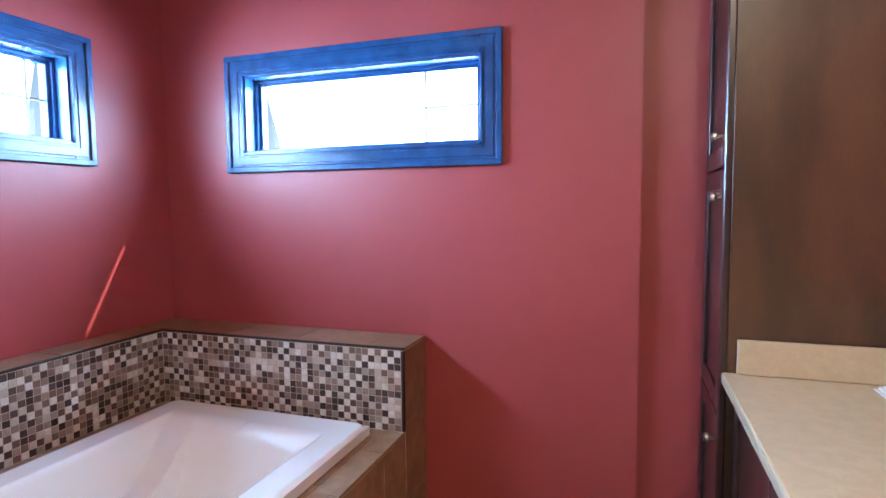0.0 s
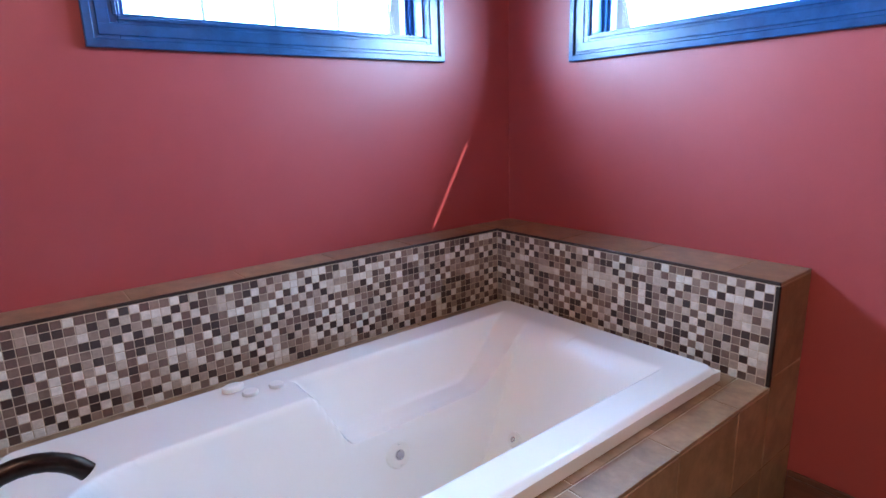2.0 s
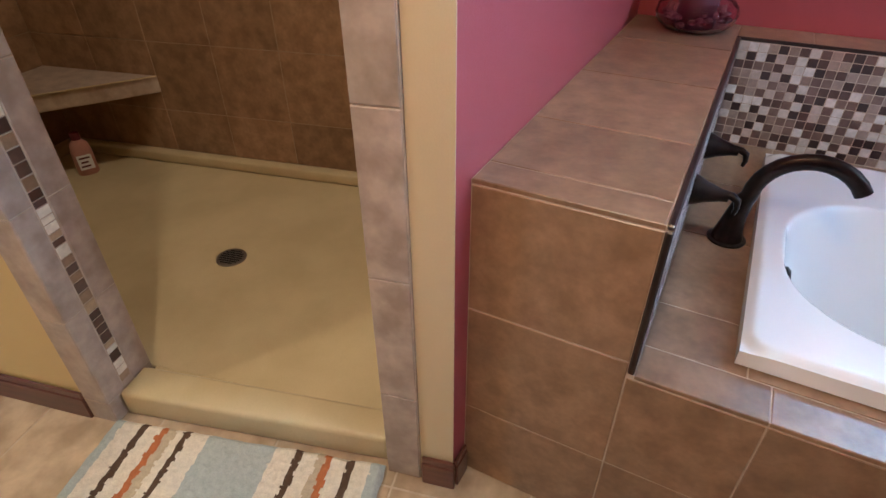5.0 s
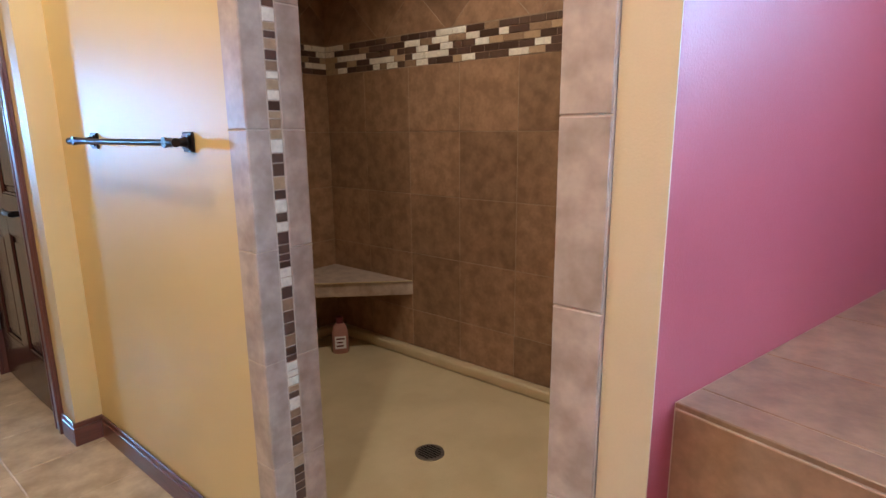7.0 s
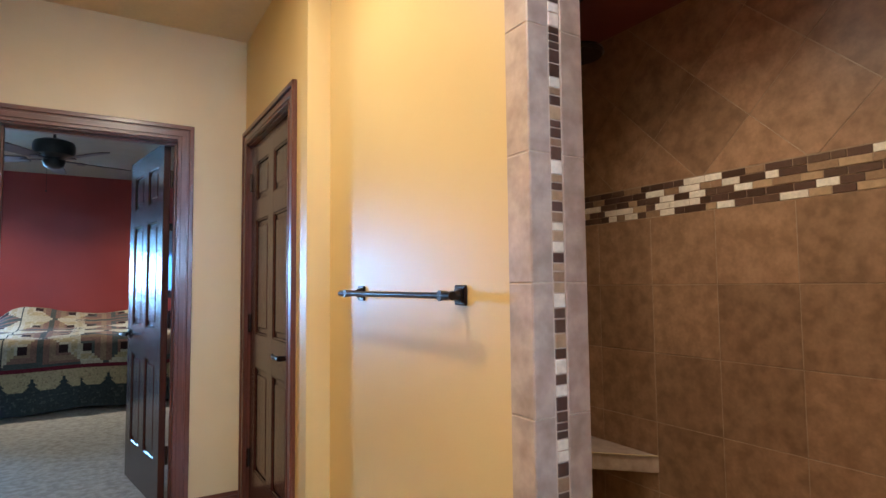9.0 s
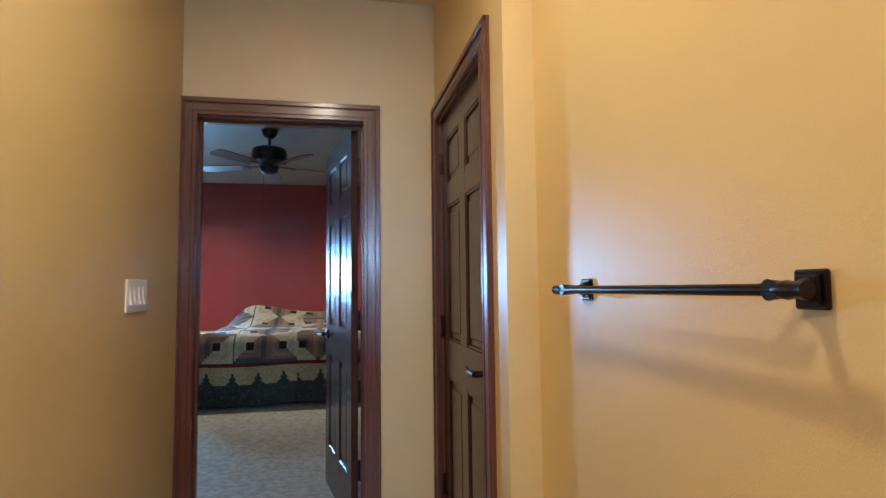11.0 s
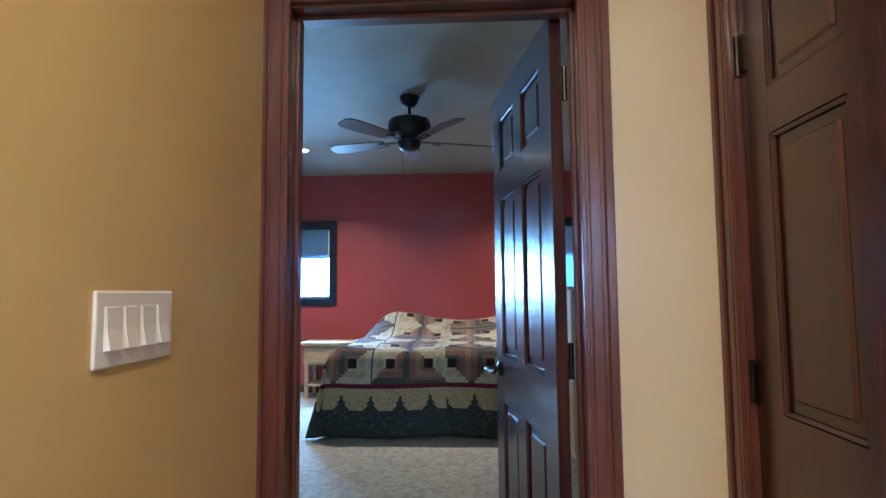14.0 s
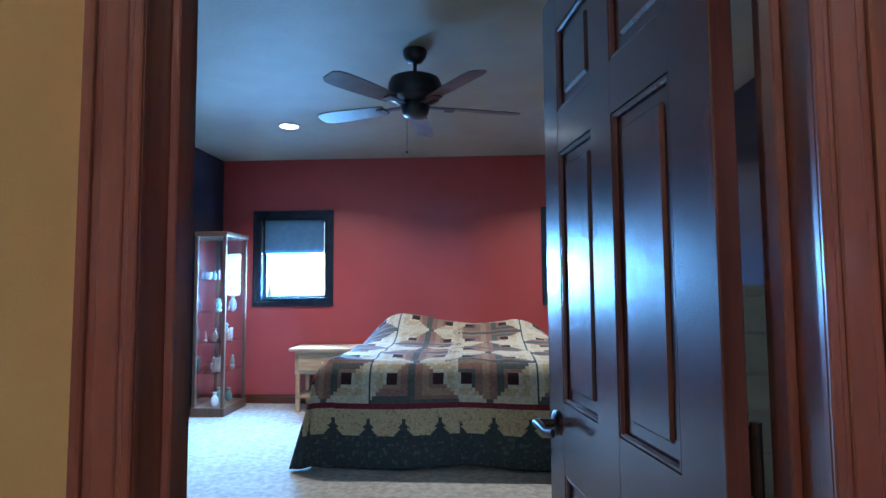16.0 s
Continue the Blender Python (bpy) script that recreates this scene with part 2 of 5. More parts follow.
def ring(bm, pts, radii, n=16, ref=None, cap=True):
    """A tube through pts with a radius at each."""
    rows = []
    pts = [Vector(p) for p in pts]
    for i, p in enumerate(pts):
        a = pts[max(i - 1, 0)]
        b = pts[min(i + 1, len(pts) - 1)]
        d = (b - a).normalized()
        side = d.cross(Vector(ref) if ref else Vector((0, 0, 1)) if abs(d.z) < 0.95 else Vector((0, 1, 0))).normalized()
        up = side.cross(d)
        r = radii[i] if isinstance(radii, (list, tuple)) else radii
        rx, ry = r if isinstance(r, tuple) else (r, r)
        rows.append([bm.verts.new(p + side * rx * math.cos(2 * math.pi * k / n) + up * ry * math.sin(2 * math.pi * k / n)) for k in range(n)])
    for a, b in zip(rows, rows[1:]):
        for k in range(n):
            bm.faces.new((a[k], a[(k + 1) % n], b[(k + 1) % n], b[k]))
    if cap:
        bm.faces.new(rows[0][::-1])
        bm.faces.new(rows[-1])
    bmesh.ops.recalc_face_normals(bm, faces=bm.faces)
    return bm


def lathe(profile, n=32, bm=None, at=(0, 0, 0), close=False):
    """Turns (radius, height) pairs about the z axis."""
    bm = bm or bmesh.new()
    rows = []
    for r, z in profile:
        rows.append([bm.verts.new((at[0] + r * math.cos(2 * math.pi * k / n), at[1] + r * math.sin(2 * math.pi * k / n), at[2] + z)) for k in range(n)])
    for a, b in zip(rows, rows[1:]):
        for k in range(n):
            bm.faces.new((a[k], a[(k + 1) % n], b[(k + 1) % n], b[k]))
    if close:
        for k in range(n):
            a, b = rows[-1], rows[0]
            bm.faces.new((a[k], a[(k + 1) % n], b[(k + 1) % n], b[k]))
    else:
        bm.faces.new(rows[0][::-1])
        bm.faces.new(rows[-1])
    bmesh.ops.recalc_face_normals(bm, faces=bm.faces)
    return bm


def as_mesh(name, bm, material, smooth=None):
    me = bpy.data.meshes.new(name)
    bm.to_mesh(me)
    bm.free()
    me.materials.append(material)
    if smooth is not None:
        me.shade_smooth()
        me.set_sharp_from_angle(angle=radians(smooth))
    return me


def part(name, bm, material, parent=None, label="", smooth=None):
    ob = new(name, as_mesh(name, bm, material, smooth))
    if parent:
        ob.parent = parent
    else:
        ob.matrix_world = FRAME
    if label:
        tagged(ob, label)
    return ob


def thing(name, m, label, category, group="", kind=""):
    ob = new(name)
    ob.empty_display_size = 0.1
    ob.matrix_world = FRAME @ m
    return tagged(ob, label, category, group, kind)


def setting(name, bm, material, label, category="wall"):
    return tagged(part(name, bm, material), label, category, kind="structure")


# ---- large structure ----
XW, YN, XE = -2.49, 1.58, 0.203           # bath: west and north walls, switch wall
LEDGE, DECK, XF = 0.82, 0.503, -1.205     # tub surround: ledge, deck, front
MW, MN, MS = -2.335, 1.352, -0.575        # mosaic faces
STUB_N, STUB_S, STUB_E = -0.905, -1.071, -1.147
JY, JX = -1.833, -1.090                   # shower opening's other jamb
TX, CX, JOG, DY = -1.098, -1.0, -3.10, -4.255
BY, BXE, BXW = -9.70, 2.58, -2.20         # bedroom
HB, HR = 2.67, 2.72                       # ceilings
FB = 0.025                                # carpet


def wall_x(x0, x1, y0, y1, z1, holes=()):
    """A wall along y, between x0 and x1, with (y0, y1, z0, z1) holes."""
    bm = bmesh.new()
    at = y0
    for a, b, c, d in sorted(holes):
        box(bm, x0, at, 0, x1, a, z1)
        if c > 0:
            box(bm, x0, a, 0, x1, b, c)
        box(bm, x0, a, d, x1, b, z1)
        at = b
    box(bm, x0, at, 0, x1, y1, z1)
    return bm


def wall_y(y0, y1, x0, x1, z1, holes=()):
    bm = bmesh.new()
    at = x0
    for a, b, c, d in sorted(holes):
        box(bm, at, y0, 0, a, y1, z1)
        if c > 0:
            box(bm, a, y0, 0, b, y1, c)
        box(bm, a, y0, d, b, y1, z1)
        at = b
    box(bm, at, y0, 0, x1, y1, z1)
    return bm


def prism(pts, z0, z1):
    bm = bmesh.new()
    lo = [bm.verts.new((x, y, z0)) for x, y in pts]
    hi = [bm.verts.new((x, y, z1)) for x, y in pts]
    bm.faces.new(lo), bm.faces.new(hi)
    for k in range(len(pts)):
        j = (k + 1) % len(pts)
        bm.faces.new((lo[k], lo[j], hi[j], hi[k]))
    bmesh.ops.recalc_face_normals(bm, faces=bm.faces)
    return bm


YR = 1.612                                # back of the cabinet recess
FRAME = CORNER
setting("wall_west", wall_x(XW - 0.155, XW, -1.0, YN + 0.155, HB + 0.2, [(0.035, 1.112, 1.602, 1.932)]), RED, "brick-red painted wall above the tub with a high window")
setting("wall_north", wall_y(YN, YN + 0.155, XW, -0.387, HB + 0.2, [(-2.047, -0.968, 1.585, 1.917)]), RED, "brick-red painted wall with a wide high window")
setting("wall_recess", wall_y(YR, YN + 0.155, -0.387, 0.55, HB + 0.2), RED, "brick-red painted wall of the cabinet recess")
setting("wall_vanity", wall_x(0.42, 0.55, -1.05, YR, HB + 0.2), RED, "red painted wall behind the vanity")
setting("ceiling_corner", B(-2.66, -1.7, HB + 0.004, 0.56, YN + 0.15, HB + 0.12), CEIL, "cream textured ceiling over the tub corner", "ceiling")
# Unseen slab, added to stop sky light from above the tub.
setting("roof_corner", B(-3.0, -1.0, HB + 0.21, 0.9, 1.90, HB + 0.35), SIDING, "pale unseen roof slab shutting the sky out of the tub corner", "roof")
# Unseen board, added to end the sun slit on the west wall.
setting("sun_slit_stop", B(-0.69, 2.08, 2.20, 3.0, 2.10, HB + 0.35), SIDING, "pale unseen board that cuts the sun slit short", "roof")
FRAME = HALL
setting("wall_vanity_return", wall_y(-1.56, -1.38, XE, 0.75, HB + 0.2), YELLOW, "gold painted wall return")
setting("wall_switch", wall_x(XE, XE + 0.12, DY, -1.56, HB + 0.2), YELLOW, "gold painted wall with a light switch")
near, far = CORNER @ Vector((STUB_E, STUB_N, 0)), CORNER @ Vector((XW - 0.05, STUB_N, 0))
setting("wall_stub", prism([(-2.60, STUB_S + 0.008), (STUB_E - 0.004, STUB_S + 0.008), (STUB_E - 0.004, near.y), (far.x, far.y)], 0, HB), RED, "red painted wall between tub and shower")
setting("wall_stub_end", B(STUB_E - 0.004, STUB_S + 0.085, 0, STUB_E, near.y, HB), CREAM, "cream painted end of the wall")
setting("wall_stub_lining", B(-2.4542, STUB_S + 0.0015, 0, STUB_E - 0.0045, STUB_S + 0.0078, 2.46), GROUT_D, "grouted backing of the shower's near wall")
setting("wall_stub_end_lining", B(STUB_E - 0.0038, STUB_S + 0.001, 0, STUB_E + 0.0035, STUB_S + 0.0835, HB), GROUT, "grouted backing of the tiled wall end")
setting("wall_shower_back", B(-2.60, -3.36, 0, -2.4542, STUB_S + 0.008, HB), GROUT_D, "grouted backing of the shower's back wall")
setting("wall_shower_south", B(-2.4542, -3.36, 0, -1.255, -3.2242, HB), GROUT_D, "grouted backing of the shower's side wall")
setting("wall_towel", B(-1.251, JOG, 0, TX, -1.914, HB), YELLOW, "gold painted wall with a towel bar")
setting("wall_jamb", B(-1.2535, -1.914, 0, JX - 0.0018, JY - 0.0018, HB), GROUT, "grouted backing of the shower jamb")
setting("wall_shower_head", B(-1.251, JY - 0.008, 2.44, TX, STUB_S + 0.008, HB), YELLOW, "gold painted wall over the shower opening")
setting("wall_closet", wall_x(-1.14, CX, DY, JOG, HB + 0.2, [(-4.186, -3.307, 0, 2.043)]), YELLOW, "gold painted wall with a closet door")
# Unseen wall, added against light leaking round the closet door.
setting("wall_light_block", B(-2.2, DY, 0, -2.1, -3.36, HB), CREAM, "plain unseen wall blocking light behind the closet door")
setting("wall_door", wall_y(DY - 0.12, DY, BXW, BXE, HR + 0.2, [(-0.653, 0.149, 0, 2.045)]), CREAM, "cream painted wall with the bedroom doorway")
W1 = (1.403, 2.136, 1.168, 2.056)
W2 = (-1.79, -1.055, 1.168, 2.056)
setting("wall_south", wall_y(BY - 0.155, BY, BXW, BXE, HR + 0.2, [W2, W1]), RED, "dark red painted bedroom wall with two windows")
setting("wall_east", B(BXE, BY - 0.155, 0, BXE + 0.12, DY, HR + 0.2), NAVY, "navy painted bedroom wall")
setting("wall_bedroom_west", B(BXW - 0.12, BY - 0.155, 0, BXW, DY - 0.12, HR + 0.2), NAVY, "navy painted bedroom wall")
setting("ceiling", B(-2.7, DY - 0.06, HB, 0.8, -0.5, HB + 0.12), CEIL, "cream textured bathroom ceiling", "ceiling")
setting("ceiling_shower", B(-2.462, -3.232, 2.46, -1.251, STUB_S, 2.52), DARKRED, "dark red shower ceiling", "ceiling")
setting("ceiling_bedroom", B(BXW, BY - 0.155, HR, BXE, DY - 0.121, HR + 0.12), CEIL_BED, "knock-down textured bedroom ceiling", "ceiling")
# Added out of view to keep sky light from the other rooms.
setting("roof", B(-3.0, BY - 0.5, HR + 0.13, 3.0, -0.9, HR + 0.3), SIDING, "pale unseen roof slab shutting the sky out of the rooms", "roof")
floor = setting("floor", B(-1.30, DY - 0.06, -0.10, 0.95, 2.0, -0.0016), GROUT, "grouted bathroom floor of beige tiles", "floor")
setting("floor_slab", B(-2.9, DY - 0.06, -0.12, -1.30, 2.3, -0.006), GROUT, "plain floor under tub and shower", "floor")
setting("floor_bedroom", B(BXW, BY, -0.10, BXE, DY - 0.06, FB), CARPET, "grey-beige cut-pile carpet", "floor")
setting("ground", B(-300, -300, -0.5, 300, 300, -0.4), STONE_GROUND, "dry grass ground outside", "ground")


def baseboard(name, x0, y0, x1, y1, h=0.098, z=0.0):
    """A stepped dark board in the footprint given."""
    bm = B(x0, y0, z, x1, y1, z + h - 0.022, bevel=0.002)
    cx, cy = (x0 + x1) / 2, (y0 + y1) / 2
    if x1 - x0 < y1 - y0:
        box(bm, cx - (x1 - x0) * 0.28, y0, z + h - 0.023, cx + (x1 - x0) * 0.28, y1, z + h, bevel=0.003)
    else:
        box(bm, x0, cy - (y1 - y0) * 0.28, z + h - 0.023, x1, cy + (y1 - y0) * 0.28, z + h, bevel=0.003)
    return tagged(part(name, bm, WOOD_H), "dark stained wooden baseboard", "baseboard", kind="structure")


FRAME = CORNER
baseboard("baseboard_north", XF + 0.004, YN - 0.016, -0.387, YN, h=0.14)
baseboard("baseboard_stub_side", XF + 0.004, STUB_N, STUB_E, STUB_N + 0.013)
FRAME = HALL
baseboard("baseboard_stub", STUB_E, STUB_S + 0.09, STUB_E + 0.015, near.y + 0.006)
baseboard("baseboard_towel", TX, JOG + 0.014, TX + 0.014, -1.914)
baseboard("baseboard_jog", TX + 0.002, JOG, CX + 0.014, JOG + 0.014)
baseboard("baseboard_closet", CX, -3.236, CX + 0.014, JOG)
baseboard("baseboard_door_wall", CX + 0.002, DY, -0.722, DY + 0.014)
baseboard("baseboard_switch", XE - 0.014, DY + 0.022, XE, -1.56)
baseboard("baseboard_south", BXW + 0.015, BY, BXE - 0.015, BY + 0.015, z=FB)
baseboard("baseboard_east", BXE - 0.015, BY, BXE, DY - 0.12, z=FB)


# ---- windows and door frames: local x along the wall, room towards -y ----
def casing(parent, x0, x1, z0, z1, w, material, sill=True, level=None):
    """Stepped boards round an opening."""
    level = level or material
    for name, a, b, c, d, up in (("casing_left", x0 - w, x0, z0 - (w if sill else 0), z1 + w, True), ("casing_right", x1, x1 + w, z0 - (w if sill else 0), z1 + w, True),
                                 ("casing_head", x0, x1, z1, z1 + w, False), ("casing_sill", x0, x1, z0 - w, z0, False)):
        if name == "casing_sill" and not sill:
            continue
        bm = B(a, -0.012, c, b, 0, d, bevel=0.002)
        if up:
            out = a if name == "casing_left" else b
            sgn = 1 if name == "casing_left" else -1
            zz = (c, d)
            lo, hi = sorted((out, out + sgn * 0.024))
            box(bm, lo, -0.022, zz[0], hi, -0.011, zz[1], bevel=0.003)
            lo, hi = sorted((out + sgn * 0.034, out + sgn * (w - 0.02)))
            box(bm, lo, -0.016, zz[0] + (0.034 if sill else 0), hi, -0.011, zz[1] - 0.034, bevel=0.002)
            lo, hi = sorted((out + sgn * (w - 0.012), out + sgn * w))
            box(bm, lo, -0.018, z0, hi, -0.011, z1, bevel=0.002)
        else:
            top = name == "casing_head"
            lo, hi = (d - 0.024, d) if top else (c, c + 0.024)
            box(bm, a - w, -0.0225, lo, b + w, -0.011, hi, bevel=0.003)
            lo, hi = (c + 0.02, d - 0.034) if top else (c + 0.034, d - 0.02)
            box(bm, a - w + 0.034, -0.0165, lo, b + w - 0.034, -0.011, hi, bevel=0.002)
            lo, hi = (c, c + 0.012) if top else (d - 0.012, d)
            box(bm, a, -0.0185, lo, b, -0.011, hi, bevel=0.002)
        part(name, bm, material if up else level, parent)


def window(name, m, w, h, z0, label, depth=0.155, bars=(), hbar=None, hspan=None, slider=None, cw=0.087, trim=None):
    trim = trim or FLARE_TRIM
    win = tagged(new(name), label, "window", kind="structure")
    win.matrix_world = FRAME @ m
    x0, x1, z1 = -w / 2, w / 2, z0 + h
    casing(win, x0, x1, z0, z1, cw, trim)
    lin = bmesh.new()
    t = 0.008
    box(lin, x0, 0.0, z0, x0 + t, depth, z1)
    box(lin, x1 - t, 0.0, z0, x1, depth, z1)
    box(lin, x0 + t, 0.0, z1 - t, x1 - t, depth, z1)
    box(lin, x0 + t, 0.0, z0, x1 - t, depth, z0 + t)
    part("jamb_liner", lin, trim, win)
    f = bmesh.new()
    s = 0.028
    a0, a1, c0, c1 = x0 + t, x1 - t, z0 + t, z1 - t
    ya, yb = 0.075, 0.115
    box(f, a0, ya, c0, a0 + s, yb, c1, bevel=0.003)
    box(f, a1 - s, ya, c0, a1, yb, c1, bevel=0.003)
    box(f, a0 + s, ya, c1 - s * 0.8, a1 - s, yb, c1, bevel=0.003)
    box(f, a0 + s, ya, c0, a1 - s, yb, c0 + s * 0.5, bevel=0.003)
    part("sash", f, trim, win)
    stop = bmesh.new()
    box(stop, a0, 0.062, c0, a0 + 0.014, 0.075, c1, bevel=0.002)
    box(stop, a1 - 0.014, 0.062, c0, a1, 0.075, c1, bevel=0.002)
    box(stop, a0, 0.062, c1 - 0.012, a1, 0.0745, c1, bevel=0.002)
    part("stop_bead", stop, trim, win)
    g = part("pane", B(a0 + s, 0.093, c0 + s * 0.5, a1 - s, 0.097, c1 - s * 0.8), GLASS, win)
    g.visible_shadow = False
    for x in bars:
        part("grille_bar", B(x - 0.005, 0.098, c0 + s * 0.5, x + 0.005, 0.106, c1 - s * 0.8), SIDING, win).visible_shadow = True
    if hbar:
        lo, hi = hspan or (a0 + s, a1 - s)
        part("grille_bar", B(lo, 0.0985, hbar - 0.005, hi, 0.1055, hbar + 0.005), SIDING, win)
    return win


FRAME = CORNER
window("window_1", pose(-1.5075, YN, 0), 1.079, 0.332, 1.585, "wide high window with trim painted flare-blue and a small grille", bars=(0.28,), hbar=1.747, hspan=(0.25, 0.50))
window("window_2", pose(XW, 0.5735, 0, 0, 0, 90), 1.077, 0.330, 1.602, "wide high window with trim painted flare-blue and grille bars", bars=(-0.27, -0.03, 0.215, 0.44), hbar=1.765)
FRAME = HALL
for nm, w in (("window_3", W1), ("window_4", W2)):
    o = window(nm, pose((w[0] + w[1]) / 2, BY, 0, 0, 0, 180), w[1] - w[0], w[3] - w[2], w[2], "bedroom window with dark trim and a roller shade", trim=NAVY_TRIM)
    low, how = (1.680, "halfway") if nm == "window_3" else (1.215, "down")
    part("shade", B(-0.335, 0.030, low, 0.335, 0.036, 2.042), BLIND, o, "grey roller shade tinted with blue backlight, drawn " + how)
    part("shade_rail", B(-0.335, 0.026, low - 0.015, 0.335, 0.040, low + 0.001, bevel=0.004), BLIND, o)


def door_frame(name, m, x0, x1, top, label, depth=0.12, w=0.083):
    fr = tagged(new(name), label, "door frame", kind="structure")
    fr.matrix_world = FRAME @ m
    casing(fr, x0, x1, 0, top, w, WOOD, sill=False, level=WOOD_H)
    part("jamb_side", B(x0 - 0.015, 0.0005, 0, x0 - 0.003, depth, top, bevel=0.002), WOOD, fr)
    part("jamb_side", B(x1 + 0.003, 0.0005, 0, x1 + 0.015, depth, top, bevel=0.002), WOOD, fr)
    part("jamb_head", B(x0 - 0.003, 0.0005, top - 0.008, x1 + 0.003, depth, top + 0.006, bevel=0.002), WOOD_H, fr)
    return fr


d1 = door_frame("door_frame_1", pose(0, DY, 0, 0, 0, 180), -0.133, 0.637, 2.038, "dark stained wooden frame of the bedroom doorway")
part("door_stop", B(-0.136, 0.050, 0, -0.124, 0.085, 2.030, bevel=0.002), WOOD, d1)
part("door_stop", B(0.628, 0.050, 0, 0.640, 0.080, 2.030, bevel=0.002), WOOD, d1)
part("door_stop", B(-0.124, 0.050, 2.018, 0.628, 0.085, 2.030, bevel=0.002), WOOD_H, d1)
part("casing_bedroom_side", B(-0.228, 0.12, 0, -0.145, 0.136, 2.046, bevel=0.003), WOOD, d1)
part("casing_bedroom_side", B(0.649, 0.12, 0, 0.732, 0.136, 2.046, bevel=0.003), WOOD, d1)
part("casing_bedroom_side", B(-0.228, 0.12, 2.046, 0.732, 0.136, 2.129, bevel=0.003), WOOD_H, d1)
door_frame("door_frame_2", pose(CX, -3.7465, 0, 0, 0, 90), -0.4235, 0.4235, 2.036, "dark stained wooden frame of the closet door", depth=0.13)


def lever(parent, x, z, y, sgn):
    """A bronze lever: rose on the face at y, arm towards sgn along x; out is -y for y <= 0."""
    o = -1 if y <= 0.001 else 1
    bm = bmesh.new()
    ring(bm, [(x, y, z), (x, y + o * 0.006, z), (x, y + o * 0.012, z)], [0.031, 0.031, 0.022], 20)
    ring(bm, [(x, y + o * 0.01, z), (x, y + o * 0.05, z)], [0.011, 0.013], 14)
    h = part("handle", bm, BRONZE, parent, "dark bronze lever handle", 40)
    bm = bmesh.new()
    ring(bm, [(x - sgn * 0.012, y + o * 0.05, z), (x + sgn * 0.03, y + o * 0.056, z + 0.004), (x + sgn * 0.075, y + o * 0.054, z - 0.002), (x + sgn * 0.112, y + o * 0.048, z + 0.004)],
         [(0.013, 0.010), (0.010, 0.009), (0.008, 0.009), (0.006, 0.010)], 12)
    part("lever_arm", bm, BRONZE, h, smooth=60)


def panel_door(name, m, w, label, lever_side, hinge_face, h=2.015, t=0.035):
    """A six-panel door, hinged at local x 0, running to x w; its middle plane is y 0 to t."""
    d = thing(name, m, label, "door")
    st, mul = 0.112, 0.10
    rows = ((0.235, 0.790), (0.965, 1.585), (1.690, 1.905))
    bm = bmesh.new()
    box(bm, 0, 0, 0, st, t, h, bevel=0.002)
    box(bm, w - st, 0, 0, w, t, h, bevel=0.002)
    box(bm, w / 2 - mul / 2, 0, 0.1, w / 2 + mul / 2, t, h - 0.05)
    z = 0
    for a, b in rows:
        box(bm, st - 0.001, 0.0004, z, w - st + 0.001, t - 0.0004, a)
        z = b
    box(bm, st - 0.001, 0.0004, z, w - st + 0.001, t - 0.0004, h)
    part("slab", bm, DOOR, d)
    for a, b in rows:
        for xa, xb in ((st, w / 2 - mul / 2), (w / 2 + mul / 2, w - st)):
            p = B(xa, t / 2 - 0.006, a, xb, t / 2 + 0.006, b)
            box(p, xa + 0.030, 0.0055, a + 0.030, xb - 0.030, t - 0.0055, b - 0.030, bevel=0.011)
            for q in (0.0, t):          # sticking round the panel
                ya, yb = (0.002, t / 2 - 0.005) if q == 0 else (t / 2 + 0.005, t - 0.002)
                box(p, xa - 0.001, ya, a, xa + 0.011, yb, b, bevel=0.004)
                box(p, xb - 0.011, ya, a, xb + 0.001, yb, b, bevel=0.004)
                box(p, xa, ya, a - 0.001, xb, yb, a + 0.011, bevel=0.004)
                box(p, xa, ya, b - 0.011, xb, yb, b + 0.001, bevel=0.004)
            part("panel", p, DOOR, d)
    for y in lever_side:
        lever(d, w - 0.065, 0.905, 0.0 if y < 0 else t, -1)
    for z in (0.28, 1.02, 1.81):
        hb = bmesh.new()
        yy = -0.006 if hinge_face < 0 else t + 0.006
        ring(hb, [(-0.004, yy, z - 0.05), (-0.004, yy, z + 0.05)], 0.0075, 10)
        box(hb, -0.003, min(yy, 0.001) if hinge_face < 0 else t - 0.001, z - 0.045, 0.026, 0.001 if hinge_face < 0 else t + 0.0025, z + 0.045)
        part("hinge", hb, BRONZE, d, "dark bronze hinge")
    return d


# closet door, shut, hinged at the corner side; bedroom door, open into the bedroom
panel_door("closet_door", pose(CX - 0.034, -4.1685, 0.010, 0, 0, 90) @ pose(0, -0.016, 0), 0.843, "espresso-stained six-panel closet door, shut, bronze lever", (-1,), -1)
panel_door("bedroom_door", pose(-0.618, DY - 0.128, FB + 0.008, 0, 0, -80.0), 0.762, "espresso-stained six-panel door standing open into the bedroom", (-1, 1), -1)


FRAME = CORNER


# ---- tub ----
def smooth01(a):
    a = min(max(a, 0.0), 1.0)
    return a * a * (3 - 2 * a)


def inset(x, y, x0, x1, y0, y1, r):
    """How far a place lies inside a rounded rectangle."""
    cx, cy, hx, hy = (x0 + x1) / 2, (y0 + y1) / 2, (x1 - x0) / 2 - r, (y1 - y0) / 2 - r
    qx, qy = abs(x - cx) - hx, abs(y - cy) - hy
    return -(math.hypot(max(qx, 0), max(qy, 0)) + min(max(qx, qy), 0) - r)


TUB = (-2.215, -1.318, -0.420, 1.292, 0.556)


